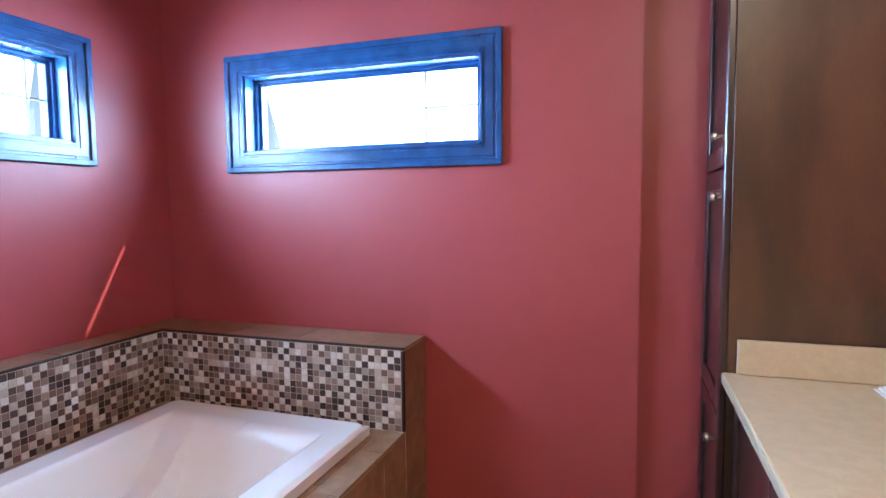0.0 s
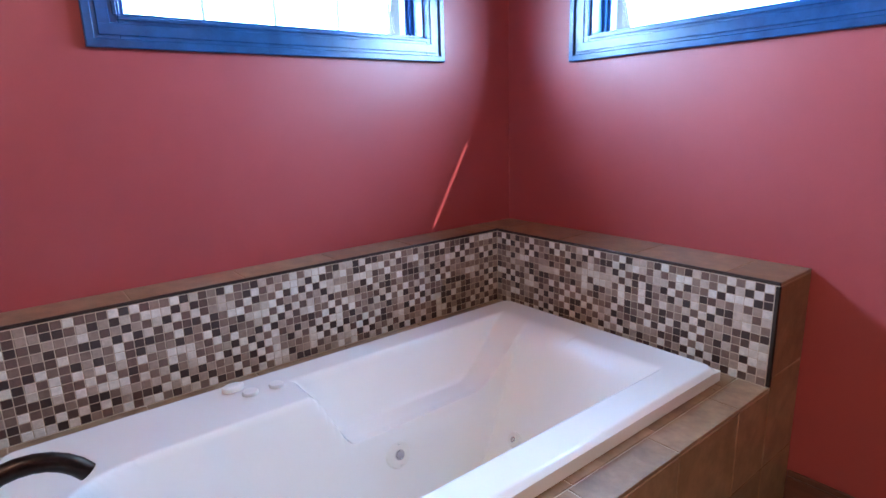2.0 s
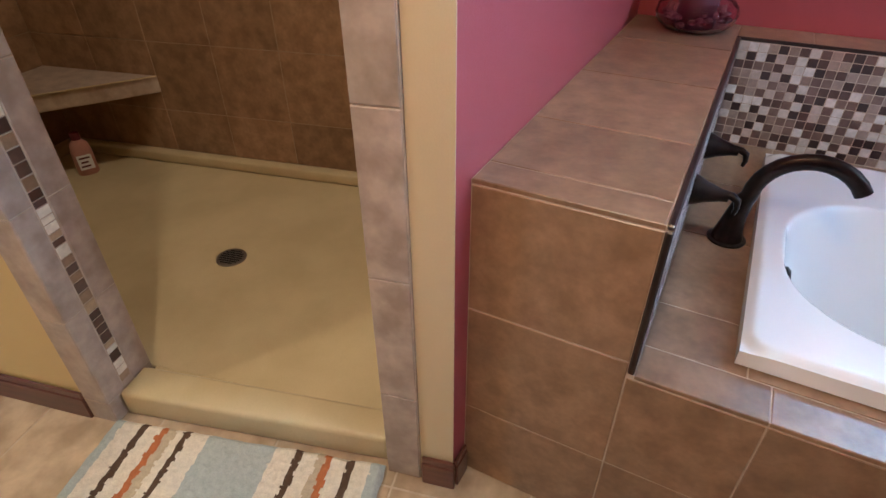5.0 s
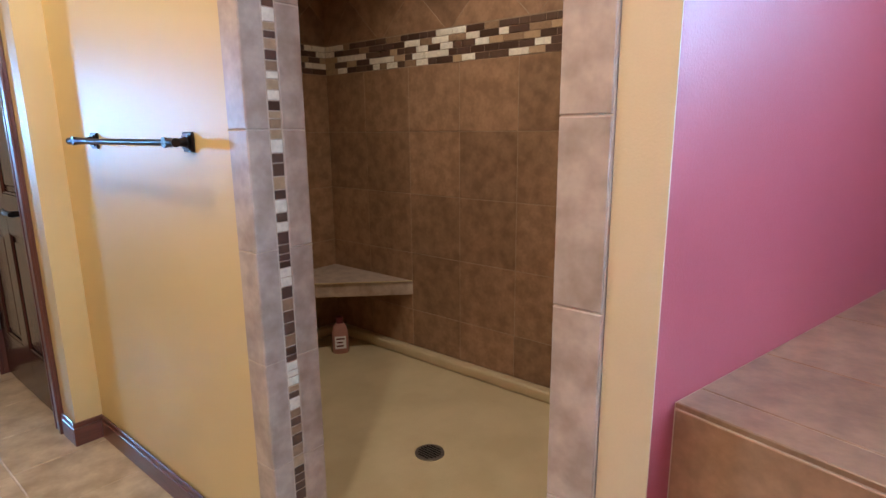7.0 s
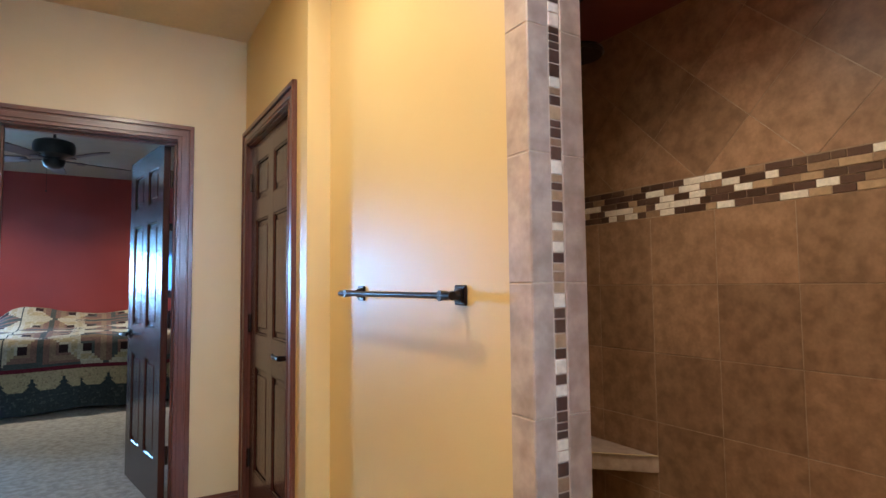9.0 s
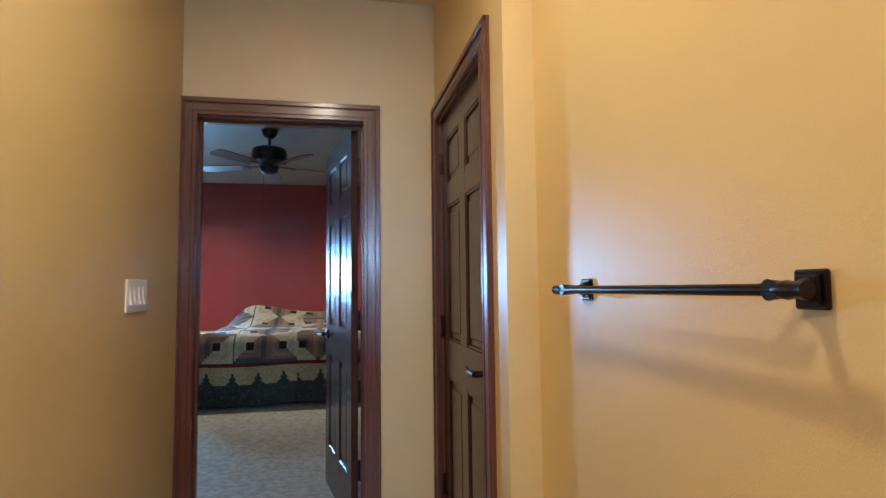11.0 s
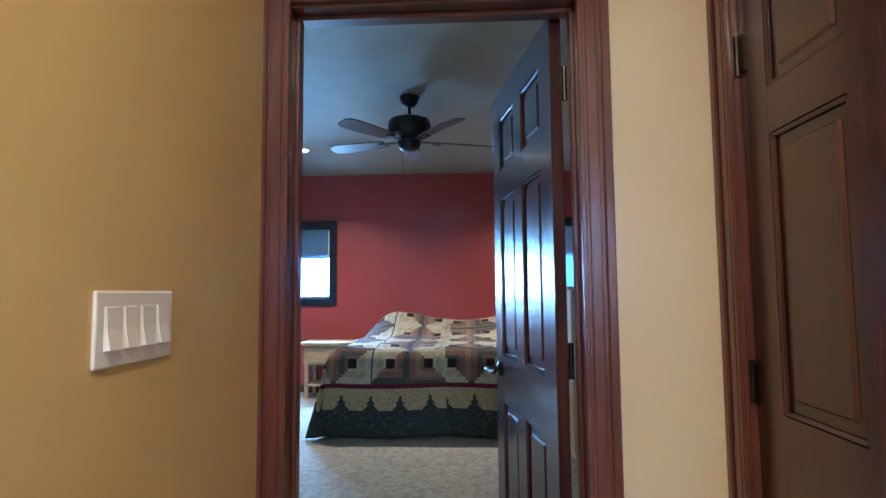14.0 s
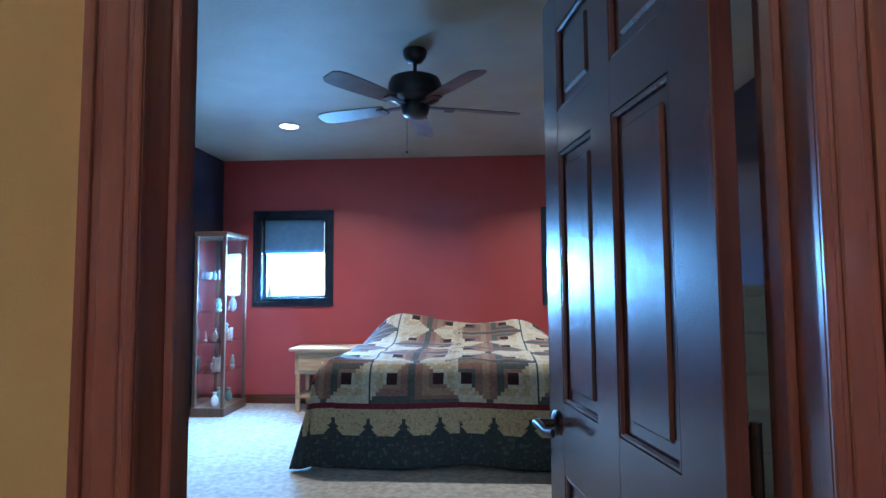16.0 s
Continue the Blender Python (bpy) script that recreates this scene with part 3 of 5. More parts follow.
def tub_height(x, y):
    """Rim, steep-sided well with a round foot end and a sloping head end, and an armrest cut into one side."""
    x0, x1, y0, y1, rim = TUB
    z = rim - 0.018 * (1 - smooth01(0.25 + 0.75 * inset(x, y, x0, x1, y0, y1, 0.05) / 0.026))
    well = min(inset(x, y, -1.968, -1.425, -0.365, 1.9, 0.22) / 0.075, (1.165 - y) / 0.36)
    a = 0.095 + (rim - 0.095) * (1 - smooth01(well))
    arm = 0.372 + 0.10 * max(-1.965 - x, 0)
    into = min((x + 2.110) / 0.085, (y - 0.270) / 0.125, (1.185 - y) / 0.33, (-1.75 - x) / 0.05)
    b = arm + (rim - arm) * (1 - smooth01(into))
    k = max(0.016 - abs(a - b), 0) / 0.016
    return min(z, min(a, b) - k * k * 0.004)


def build_tub():
    x0, x1, y0, y1, rim = TUB
    nx, ny = 150, 290
    vs, fs = [], []
    for j in range(ny + 1):
        for i in range(nx + 1):
            x, y = x0 + (x1 - x0) * i / nx, y0 + (y1 - y0) * j / ny
            vs.append((x, y, tub_height(x, y)))
    w = nx + 1
    for j in range(ny):
        for i in range(nx):
            fs.append((j * w + i, j * w + i + 1, (j + 1) * w + i + 1, (j + 1) * w + i))
    edge = [i for i in range(w)] + [j * w + nx for j in range(1, ny + 1)] + [ny * w + i for i in range(nx - 1, -1, -1)] + [j * w for j in range(ny - 1, 0, -1)]
    base = len(vs)
    for k in edge:
        vs.append((vs[k][0], vs[k][1], DECK + 0.003))
    for k in range(len(edge)):
        k2 = (k + 1) % len(edge)
        fs.append((edge[k2], edge[k], base + k, base + k2))
    me = bpy.data.meshes.new("shell")
    me.from_pydata(vs, [], fs)
    me.materials.append(ACRYLIC)
    me.shade_smooth()
    me.set_sharp_from_angle(angle=radians(50))
    tub = thing("bathtub", pose(0, 0, 0), "white acrylic whirlpool tub set into a tiled deck", "bathtub")
    new("shell", me).parent = tub
    for x, y, z, n in ((-1.935, 0.050, 0.285, (1, 0, 0.25)), (-1.925, 0.53, 0.285, (1, 0, 0.3)), (-1.815, 0.93, 0.222, (0.0, -1, 0.6)), (-1.56, 0.30, 0.215, (-1, 0, 0.25)), (-1.56, 0.75, 0.215, (-1, 0, 0.25))):
        n = Vector(n).normalized()
        way = Vector((n.x, n.y, 0)).normalized()
        p = Vector((x, 0.62, z) if n.y < -0.5 else (-1.75, y, z))
        while tub_height(p.x, p.y) < z:
            p -= way * 0.002
        k = 0.6 if n.y < -0.5 else 1.0
        bm = bmesh.new()
        ring(bm, [p - n * 0.03, p + n * 0.004, p + n * 0.011, p + n * 0.013, p + n * 0.009, p + n * 0.004], [0.044 * k, 0.044 * k, 0.039 * k, 0.031 * k, 0.024 * k, 0.019 * k], 28)
        jet = part("jet", bm, PLASTIC, tub, "white round whirlpool jet", 35)
        bm = bmesh.new()
        ring(bm, [p + n * 0.003, p + n * 0.013, p + n * 0.015, p + n * 0.012], [0.017 * k, 0.016 * k, 0.012 * k, 0.008 * k], 20)
        part("nozzle", bm, CHROME, jet, "chrome nozzle", 35)
        # Solid plug, black for the dark inside of the nozzle.
        part("bore", ring(bmesh.new(), [p + n * 0.011, p + n * 0.0135], [0.0075 * k, 0.0065 * k], 14), BLACK, jet, "black plug painting the jet bore dark")
    for x, y, r in ((-2.095, 0.158, 0.023), (-2.092, 0.232, 0.021)):
        part("air_control", lathe([(r, 0), (r, 0.005), (r * 0.88, 0.009), (r * 0.3, 0.010)], 24, at=(x, y, 0.5555)), PLASTIC, tub, "white round control knob", 35)
    btn = part("air_button", lathe([(0.026, 0), (0.026, 0.004), (0.023, 0.0065), (0.020, 0.0050), (0.006, 0.0065)], 28, at=(-1.373, 0.180, 0.5555)), CHROME, tub, "round chrome-ringed air button", 35)
    part("button_face", lathe([(0.019, 0), (0.019, 0.0075), (0.012, 0.0095), (0.003, 0.0095)], 24, at=(-1.373, 0.180, 0.5560)), PLASTIC, btn, "white button face", 35)
    for name, x, y, rx, ry, hgt in (("diverter_cap", -1.366, 0.250, 0.020, 0.030, 0.014), ("light_cap", -2.150, 0.128, 0.020, 0.032, 0.016)):
        bm = lathe([(1.0, 0), (1.0, hgt * 0.6), (0.93, hgt * 0.86), (0.75, hgt), (0.1, hgt)], 32)
        for v in bm.verts:
            v.co = Vector((x + v.co.x * rx, y + v.co.y * ry, 0.5555 + v.co.z))
        part(name, bm, PLASTIC, tub, "white oval cap", 40)
    bm = bmesh.new()
    ring(bm, [(-1.71, -0.362, 0.440), (-1.71, -0.326, 0.447), (-1.71, -0.320, 0.448)], [0.038, 0.038, 0.030], 24)
    part("overflow", bm, BRONZE, tub, "dark bronze overflow plate", 35)


build_tub()

# tub surround: grouted core, then tiles and mosaic further down
core = bmesh.new()
box(core, XW, MS, 0, MW - 0.0016, MN, LEDGE - 0.0018)
box(core, XW, MN + 0.0016, 0, XF - 0.0018, YN, LEDGE - 0.0018)
box(core, XW, STUB_N, 0, XF - 0.0018, MS - 0.0016, LEDGE - 0.0018)
box(core, MW - 0.0016, MS - 0.0016, 0, -2.19, MN + 0.0016, DECK - 0.0018)
box(core, -1.345, MS - 0.0016, 0, XF - 0.0018, MN + 0.0016, DECK - 0.0018)
box(core, -2.19, MS - 0.0016, 0, -1.345, -0.395, DECK - 0.0018)
box(core, -2.19, 1.265, 0, -1.345, MN + 0.0016, DECK - 0.0018)
surround = setting("tub_surround", core, GROUT, "tiled tub surround with brown stone tiles and mosaic", "tub surround")
trim = bmesh.new()
e = 0.012
box(trim, MW - e, MS - e, LEDGE - 0.009, MW, MN + e, LEDGE + 0.002, bevel=0.003)
box(trim, MW, MN, LEDGE - 0.009, XF, MN + e, LEDGE + 0.002, bevel=0.003)
box(trim, MW, MS - e, LEDGE - 0.009, XF, MS, LEDGE + 0.002, bevel=0.003)
box(trim, XF - e, MN, DECK, XF + 0.002, MN + e, LEDGE - 0.009, bevel=0.003)
box(trim, XF - e, MS - e, DECK, XF + 0.002, MS, LEDGE - 0.009, bevel=0.003)
part("edge_trim", trim, EDGING, surround, "dark bronze edging strip")

# roman tub filler
spout = thing("tub_spout", pose(-1.745, -0.475, DECK), "arched oil-rubbed bronze tub spout on the deck", "tap")
bm = bmesh.new()
arc = [(0, 0, 0.0), (0, 0, 0.012), (0, 0, 0.03), (0, 0.004, 0.07), (0, 0.012, 0.115)]
for k in range(13):
    a = math.pi * (1 - k / 12 * 0.83)
    arc.append((0, 0.125 + 0.108 * math.cos(a), 0.125 + 0.105 * math.sin(a)))
ring(bm, arc, [(0.038, 0.036), (0.035, 0.033), (0.030, 0.028), (0.024, 0.022), (0.0205, 0.0185)] + [(0.0190 - 0.0001 * k, 0.0170 - 0.0004 * k) for k in range(13)], 20, ref=(1, 0, 0))
part("neck", bm, BRONZE, spout, smooth=50)
part("base_plate", lathe([(0.044, 0.001), (0.044, 0.004), (0.041, 0.006)], 28), BRONZE, spout, smooth=40)
for hx, hz in ((-1.873, 0.672), (-1.612, 0.680)):
    h = thing("tap_handle", pose(hx, MS, hz), "oil-rubbed bronze lever tap on the mosaic", "tap", "tub taps")
    bm = bmesh.new()
    ring(bm, [(0, 0, 0), (0, 0.007, 0), (0, 0.026, 0), (0, 0.056, 0), (0, 0.072, 0)], [0.034, 0.032, 0.023, 0.014, 0.012], 20)
    part("escutcheon", bm, BRONZE, h, smooth=45)
    bm = bmesh.new()
    ring(bm, [(0, 0.063, 0.004), (0.002, 0.077, 0.004), (0.006, 0.089, -0.002), (0.008, 0.092, -0.018), (0.008, 0.089, -0.032)], [0.008, 0.009, 0.008, 0.006, 0.0045], 12, ref=(1, 0, 0))
    part("lever_arm", bm, BRONZE, h, smooth=60)

# candle bowl on the ledge
bowl = thing("candle_bowl", pose(-2.372, -0.715, LEDGE + 0.001), "mauve glass bowl holding a dark red candle and dried petals", "candle holder")
part("bowl", lathe([(0.060, 0.0), (0.092, 0.008), (0.112, 0.026), (0.119, 0.048), (0.113, 0.070), (0.097, 0.086), (0.092, 0.085), (0.107, 0.068), (0.112, 0.048), (0.106, 0.029), (0.088, 0.013), (0.058, 0.006)], 40, close=False), PURPLE_GLASS, bowl, "mauve glass bowl", 60)
bm = bmesh.new()
for k in range(70):
    a, r = random.uniform(0, 6.28), 0.092 * math.sqrt(random.random())
    bmesh.ops.create_icosphere(bm, subdivisions=1, radius=random.uniform(0.008, 0.016), matrix=pose(r * math.cos(a), r * math.sin(a), random.uniform(0.024, 0.05)) @ Matrix.Diagonal((1, 1, 0.6, 1)))
part("dried_petals", bm, POT, bowl, "dark red dried petals")
part("candle", lathe([(0.057, 0.008), (0.057, 0.124), (0.053, 0.131), (0.045, 0.124), (0.010, 0.122)], 32), WAX, bowl, "dark red pillar candle", 40)

# floor register by the north wall
reg = thing("floor_register", pose(-0.98, 1.40, 0.001), "bronze slotted floor register by the red wall", "vent")
bm = bmesh.new()
box(bm, -0.17, -0.075, 0, 0.17, -0.06, 0.006, bevel=0.002)
box(bm, -0.17, 0.06, 0, 0.17, 0.075, 0.006, bevel=0.002)
box(bm, -0.17, -0.06, 0, -0.155, 0.06, 0.006, bevel=0.002)
box(bm, 0.155, -0.06, 0, 0.17, 0.06, 0.006, bevel=0.002)
part("frame", bm, STEEL, reg)
# Black sheet paints the dark duct below the slats.
part("backing", B(-0.155, -0.06, 0, 0.155, 0.06, 0.001), BLACK, reg)
for k in range(22):
    part("slat", B(-0.15 + k * 0.0140, -0.06, 0.001, -0.1445 + k * 0.0140, 0.06, 0.005), STEEL, reg)

# ---- vanity and linen tower ----
tower = thing("linen_cabinet", pose(0, 0, 0), "tall dark cherry linen cabinet with knobs and a walnut side panel", "cabinet")
TY0, TY1, TXF = 1.195, YR - 0.004, -0.178
part("body", B(TXF + 0.022, TY0 + 0.012, 0.10, 0.418, TY1, 2.34), CABINET, tower)
part("side_panel", B(TXF + 0.020, TY0, 0.0, 0.418, TY0 + 0.012, 2.34, bevel=0.002), PANEL, tower, "walnut-stained flat side panel")
part("face_edge", B(TXF + 0.002, TY0, 0.0, TXF + 0.0195, TY0 + 0.03, 2.34, bevel=0.002), CABINET, tower)
# Toe kick in the fill black: the recess's shade is its colour.
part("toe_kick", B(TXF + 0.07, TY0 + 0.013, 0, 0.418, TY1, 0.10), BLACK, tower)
crown = bmesh.new()
for k, (o, z0, z1) in enumerate(((0.012, 2.34, 2.365), (0.03, 2.365, 2.39), (0.05, 2.39, 2.42))):
    box(crown, TXF - o, TY0 - o, z0, 0.418, TY1, z1, bevel=0.004)
part("crown_moulding", crown, CABINET, tower)
for z0, z1, kz in ((0.12, 0.735, 0.66), (0.745, 1.438, 1.36), (1.446, 2.33, 1.53)):
    for ya, yb, ky in ((TY0 + 0.004, TY1 - 0.004, TY0 + 0.045),):
        dr = bmesh.new()
        s = 0.058
        box(dr, TXF, ya, z0, TXF + 0.02, ya + s, z1, bevel=0.003)
        box(dr, TXF, yb - s, z0, TXF + 0.02, yb, z1, bevel=0.003)
        box(dr, TXF, ya + s, z0, TXF + 0.02, yb - s, z0 + s, bevel=0.003)
        box(dr, TXF, ya + s, z1 - s, TXF + 0.02, yb - s, z1, bevel=0.003)
        box(dr, TXF + 0.010, ya + s - 0.002, z0 + s - 0.002, TXF + 0.018, yb - s + 0.002, z1 - s + 0.002)
        d = part("door", dr, CABINET, tower)
        kb = bmesh.new()
        ring(kb, [(TXF, ky, kz), (TXF - 0.012, ky, kz), (TXF - 0.018, ky, kz), (TXF - 0.027, ky, kz), (TXF - 0.030, ky, kz)], [0.006, 0.006, 0.014, 0.014, 0.008], 16)
        part("knob", kb, STEEL, d, "brushed metal knob", 40)

vanity = thing("vanity_cabinet", pose(0, 0, 0), "dark cherry vanity base cabinet under a cream counter", "cabinet")
part("body", B(-0.118, -1.02, 0.10, 0.418, TY0 - 0.002, 0.838), CABINET, vanity)
# Shade below the vanity doors is painted with this near-black board.
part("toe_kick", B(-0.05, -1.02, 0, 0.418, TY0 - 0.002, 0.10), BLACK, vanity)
for k in range(5):
    ya, yb = -1.01 + k * 0.44, -1.01 + k * 0.44 + 0.432
    dr = bmesh.new()
    box(dr, -0.138, ya, 0.12, -0.1185, ya + 0.055, 0.82, bevel=0.003)
    box(dr, -0.138, yb - 0.055, 0.12, -0.1185, yb, 0.82, bevel=0.003)
    box(dr, -0.138, ya + 0.055, 0.12, -0.1185, yb - 0.055, 0.175, bevel=0.003)
    box(dr, -0.138, ya + 0.055, 0.765, -0.1185, yb - 0.055, 0.82, bevel=0.003)
    box(dr, -0.130, ya + 0.053, 0.173, -0.120, yb - 0.053, 0.767)
    part("door", dr, CABINET, vanity)
ctr = thing("countertop", pose(0, 0, 0), "cream solid-surface countertop with a low backsplash", "countertop")
part("slab", B(-0.172, -1.03, 0.84, 0.417, TY0 - 0.003, 0.872, bevel=0.005, seg=2), COUNTER, ctr)
part("backsplash", B(-0.135, TY0 - 0.022, 0.8725, 0.417, TY0 - 0.003, 0.968, bevel=0.003), COUNTER, ctr)
part("backsplash", B(0.398, -1.03, 0.8725, 0.417, TY0 - 0.023, 0.968, bevel=0.003), COUNTER, ctr)
bm = bmesh.new()
for k in range(3):
    box(bm, 0.165 + 0.01 * k, 1.02 + 0.012 * k, 0.8735 + 0.004 * k, 0.33, 1.13, 0.877 + 0.004 * k)
tagged(part("folded_cloth", bm, PAPER), "folded white paper towel lying on the counter", "towel")

FRAME = HALL
# ---- shower ----
pan = thing("shower_pan", pose(0, 0, 0), "beige moulded shower pan with a raised threshold", "shower pan")
part("floor_panel", B(-2.455, -3.226, 0.0, -1.262, -1.070, 0.045, bevel=0.004), PAN, pan)
part("curb", B(-2.455, -3.17, 0.045, -2.400, -1.13, 0.098, bevel=0.012, seg=3), PAN, pan, smooth=50)
part("curb", B(-2.455, -3.226, 0.045, -1.262, -3.172, 0.098, bevel=0.012, seg=3), PAN, pan, smooth=50)
part("curb", B(-2.455, -1.128, 0.045, -1.262, -1.074, 0.098, bevel=0.012, seg=3), PAN, pan, smooth=50)
part("floor_panel", B(-1.262, JY + 0.004, 0.0, -1.216, STUB_S - 0.006, 0.044), PAN, pan)
lip = prism([(-1.228, JY + 0.004), (-1.122, JY + 0.004), (-1.166, STUB_S - 0.006), (-1.260, STUB_S - 0.006)], 0.0, 0.088)
bmesh.ops.bevel(lip, geom=lip.edges[:], offset=0.014, segments=3, profile=0.5, affect="EDGES", clamp_overlap=True)
part("threshold", lip, PAN, pan, "rounded beige threshold", 50)
dr = part("drain", lathe([(0.055, 0.0455), (0.055, 0.049), (0.048, 0.050), (0.010, 0.0485)], 32, at=(-1.79, -1.912, 0)), STEEL, pan, "round metal drain", 40)
for k in range(-3, 4):
    c = math.sqrt(0.043 ** 2 - (k * 0.012) ** 2)
    # Raised black bars stand for the drain's dark openings.
    part("slot", B(-1.79 + k * 0.012 - 0.003, -1.912 - c, 0.0495, -1.79 + k * 0.012 + 0.003, -1.912 + c, 0.0508), BLACK, dr)
bench = thing("corner_bench", pose(-2.452, -3.222, 0), "triangular tiled corner bench in the shower", "bench")
bm = bmesh.new()
tri = [(0.002, 0.002), (0.63, 0.002), (0.002, 0.63)]
lo = [bm.verts.new((x, y, 0.380)) for x, y in tri]
hi = [bm.verts.new((x, y, 0.457)) for x, y in tri]
bm.faces.new(lo[::-1]), bm.faces.new(hi)
for k in range(3):
    bm.faces.new((lo[k], lo[(k + 1) % 3], hi[(k + 1) % 3], hi[k]))
bmesh.ops.recalc_face_normals(bm, faces=bm.faces)
bmesh.ops.bevel(bm, geom=bm.edges[:], offset=0.005, segments=2, affect="EDGES")
part("seat", bm, TILE_JAMB, bench)
bm = bmesh.new()
ring(bm, [(0.63, 0.010, 0.457), (0.010, 0.63, 0.457)], 0.004, 8)
part("edge_trim", bm, PAN, bench, "pale edge strip")
bot = thing("shampoo_bottle", pose(-2.22, -2.93, 0.0455, 0, 0, 142), "pink plastic shampoo bottle under the bench", "bottle")
PINK = mat("pink_plastic", (0.42, 0.20, 0.17), (0.46, 0.23, 0.19), 8, 0.4)
bm = lathe([(0.040, 0), (0.044, 0.006), (0.044, 0.11), (0.036, 0.15), (0.020, 0.17)], 24)
for v in bm.verts:
    v.co.y *= 0.6
part("bottle", bm, PINK, bot, smooth=50)
part("cap", lathe([(0.020, 0.17), (0.020, 0.20), (0.016, 0.203)], 20), WAX, bot, "dark red cap", 40)
part("label", B(-0.030, -0.0275, 0.03, 0.030, -0.0255, 0.10), PAPER, bot, "pale printed label")
for k, (x0, x1) in enumerate(((-0.022, 0.022), (-0.018, 0.012), (-0.022, 0.016))):
    part("print_bar", B(x0, -0.0285, 0.082 - 0.02 * k, x1, -0.0273, 0.090 - 0.02 * k), WAX, bot)
rain = thing("rain_shower_head", pose(-2.02, -2.60, 2.46), "dark round rain shower head hung from the ceiling", "shower head")
bm = bmesh.new()
ring(bm, [(0, 0, 0), (0, 0, -0.22)], 0.010, 14)
part("arm", bm, BRONZE, rain, smooth=40)
part("rose", lathe([(0.03, 0.0), (0.03, -0.012)], 20), BRONZE, rain, smooth=40)
part("head", lathe([(0.02, -0.215), (0.05, -0.228), (0.105, -0.238), (0.110, -0.250), (0.100, -0.262), (0.02, -0.262)], 36), BRONZE, rain, smooth=40)

# ---- towel bar, switch plate ----
tb = thing("towel_bar", pose(TX, 0, 0), "dark bronze towel bar on the gold wall", "towel bar")
for y in (-2.117, -2.764):
    bm = B(0, y - 0.026, 1.178, 0.009, y + 0.026, 1.230, bevel=0.003)
    box(bm, 0.009, y - 0.019, 1.185, 0.015, y + 0.019, 1.223, bevel=0.003)
    ring(bm, [(0.012, y, 1.204), (0.030, y, 1.204), (0.056, y, 1.204), (0.070, y, 1.204)], [0.016, 0.010, 0.012, 0.014], 16)
    part("post", bm, BRONZE, tb, smooth=35)
bm = bmesh.new()
ring(bm, [(0.062, -2.082, 1.204), (0.062, -2.799, 1.204)], 0.0085, 14)
part("bar", bm, BRONZE, tb, smooth=40)
for y, s in ((-2.082, 1), (-2.799, -1)):
    bm = bmesh.new()
    ring(bm, [(0.062, y - s * 0.032, 1.204), (0.062, y - s * 0.012, 1.204), (0.062, y + s * 0.004, 1.204), (0.062, y + s * 0.016, 1.204)], [0.0088, 0.0125, 0.0095, 0.0115], 16)
    part("finial", bm, BRONZE, tb, smooth=45)
sw = thing("switch_plate", pose(XE, -3.692, 1.196, 0, 0, -90), "white four-gang switch plate with paddle switches", "light switch")
part("plate", B(-0.105, -0.007, -0.058, 0.105, 0, 0.058, bevel=0.004, seg=2), PLASTIC, sw)
for k in range(4):
    x = -0.069 + 0.046 * k
    fr = part("switch_frame", B(x - 0.0165, -0.0085, -0.034, x + 0.0165, -0.006, 0.034, bevel=0.001), PLASTIC, sw)
    bm = bmesh.new()
    prof = [(-0.031, -0.0165), (0.0, -0.0105), (0.031, -0.0090)]
    a = [bm.verts.new((x - 0.014, y, z)) for z, y in prof] + [bm.verts.new((x - 0.014, -0.008, z)) for z in (0.031, -0.031)]
    b = [bm.verts.new((x + 0.014, v.co.y, v.co.z)) for v in a]
    bm.faces.new(a), bm.faces.new(b[::-1])
    for q in range(5):
        bm.faces.new((a[q], a[(q + 1) % 5], b[(q + 1) % 5], b[q]))
    bmesh.ops.recalc_face_normals(bm, faces=bm.faces)
    part("paddle", bm, PLASTIC, fr)

# ---- bath mat ----
def cloth_mat(name, c, bump=0.8):
    return mat(name, tuple(v * 0.86 for v in c), c, 60, 0.95, bump=bump, bscale=300, grain=0.2, spec=0.1)


MATC = [cloth_mat("mat_blue_grey", (0.42, 0.45, 0.42)), cloth_mat("mat_cream", (0.72, 0.64, 0.52)), cloth_mat("mat_brown", (0.10, 0.06, 0.04)), cloth_mat("mat_orange", (0.46, 0.15, 0.06)), cloth_mat("mat_tan", (0.50, 0.40, 0.28))]
STRIPES = ((0.000, 0), (0.035, 1), (0.085, 2), (0.105, 1), (0.145, 3), (0.165, 4), (0.19, 1), (0.212, 2), (0.230, 1), (0.285, 0), (0.47, 1), (0.525, 2), (0.545, 1), (0.585, 4), (0.605, 3), (0.625, 1), (0.665, 2), (0.685, 1), (0.725, 0))


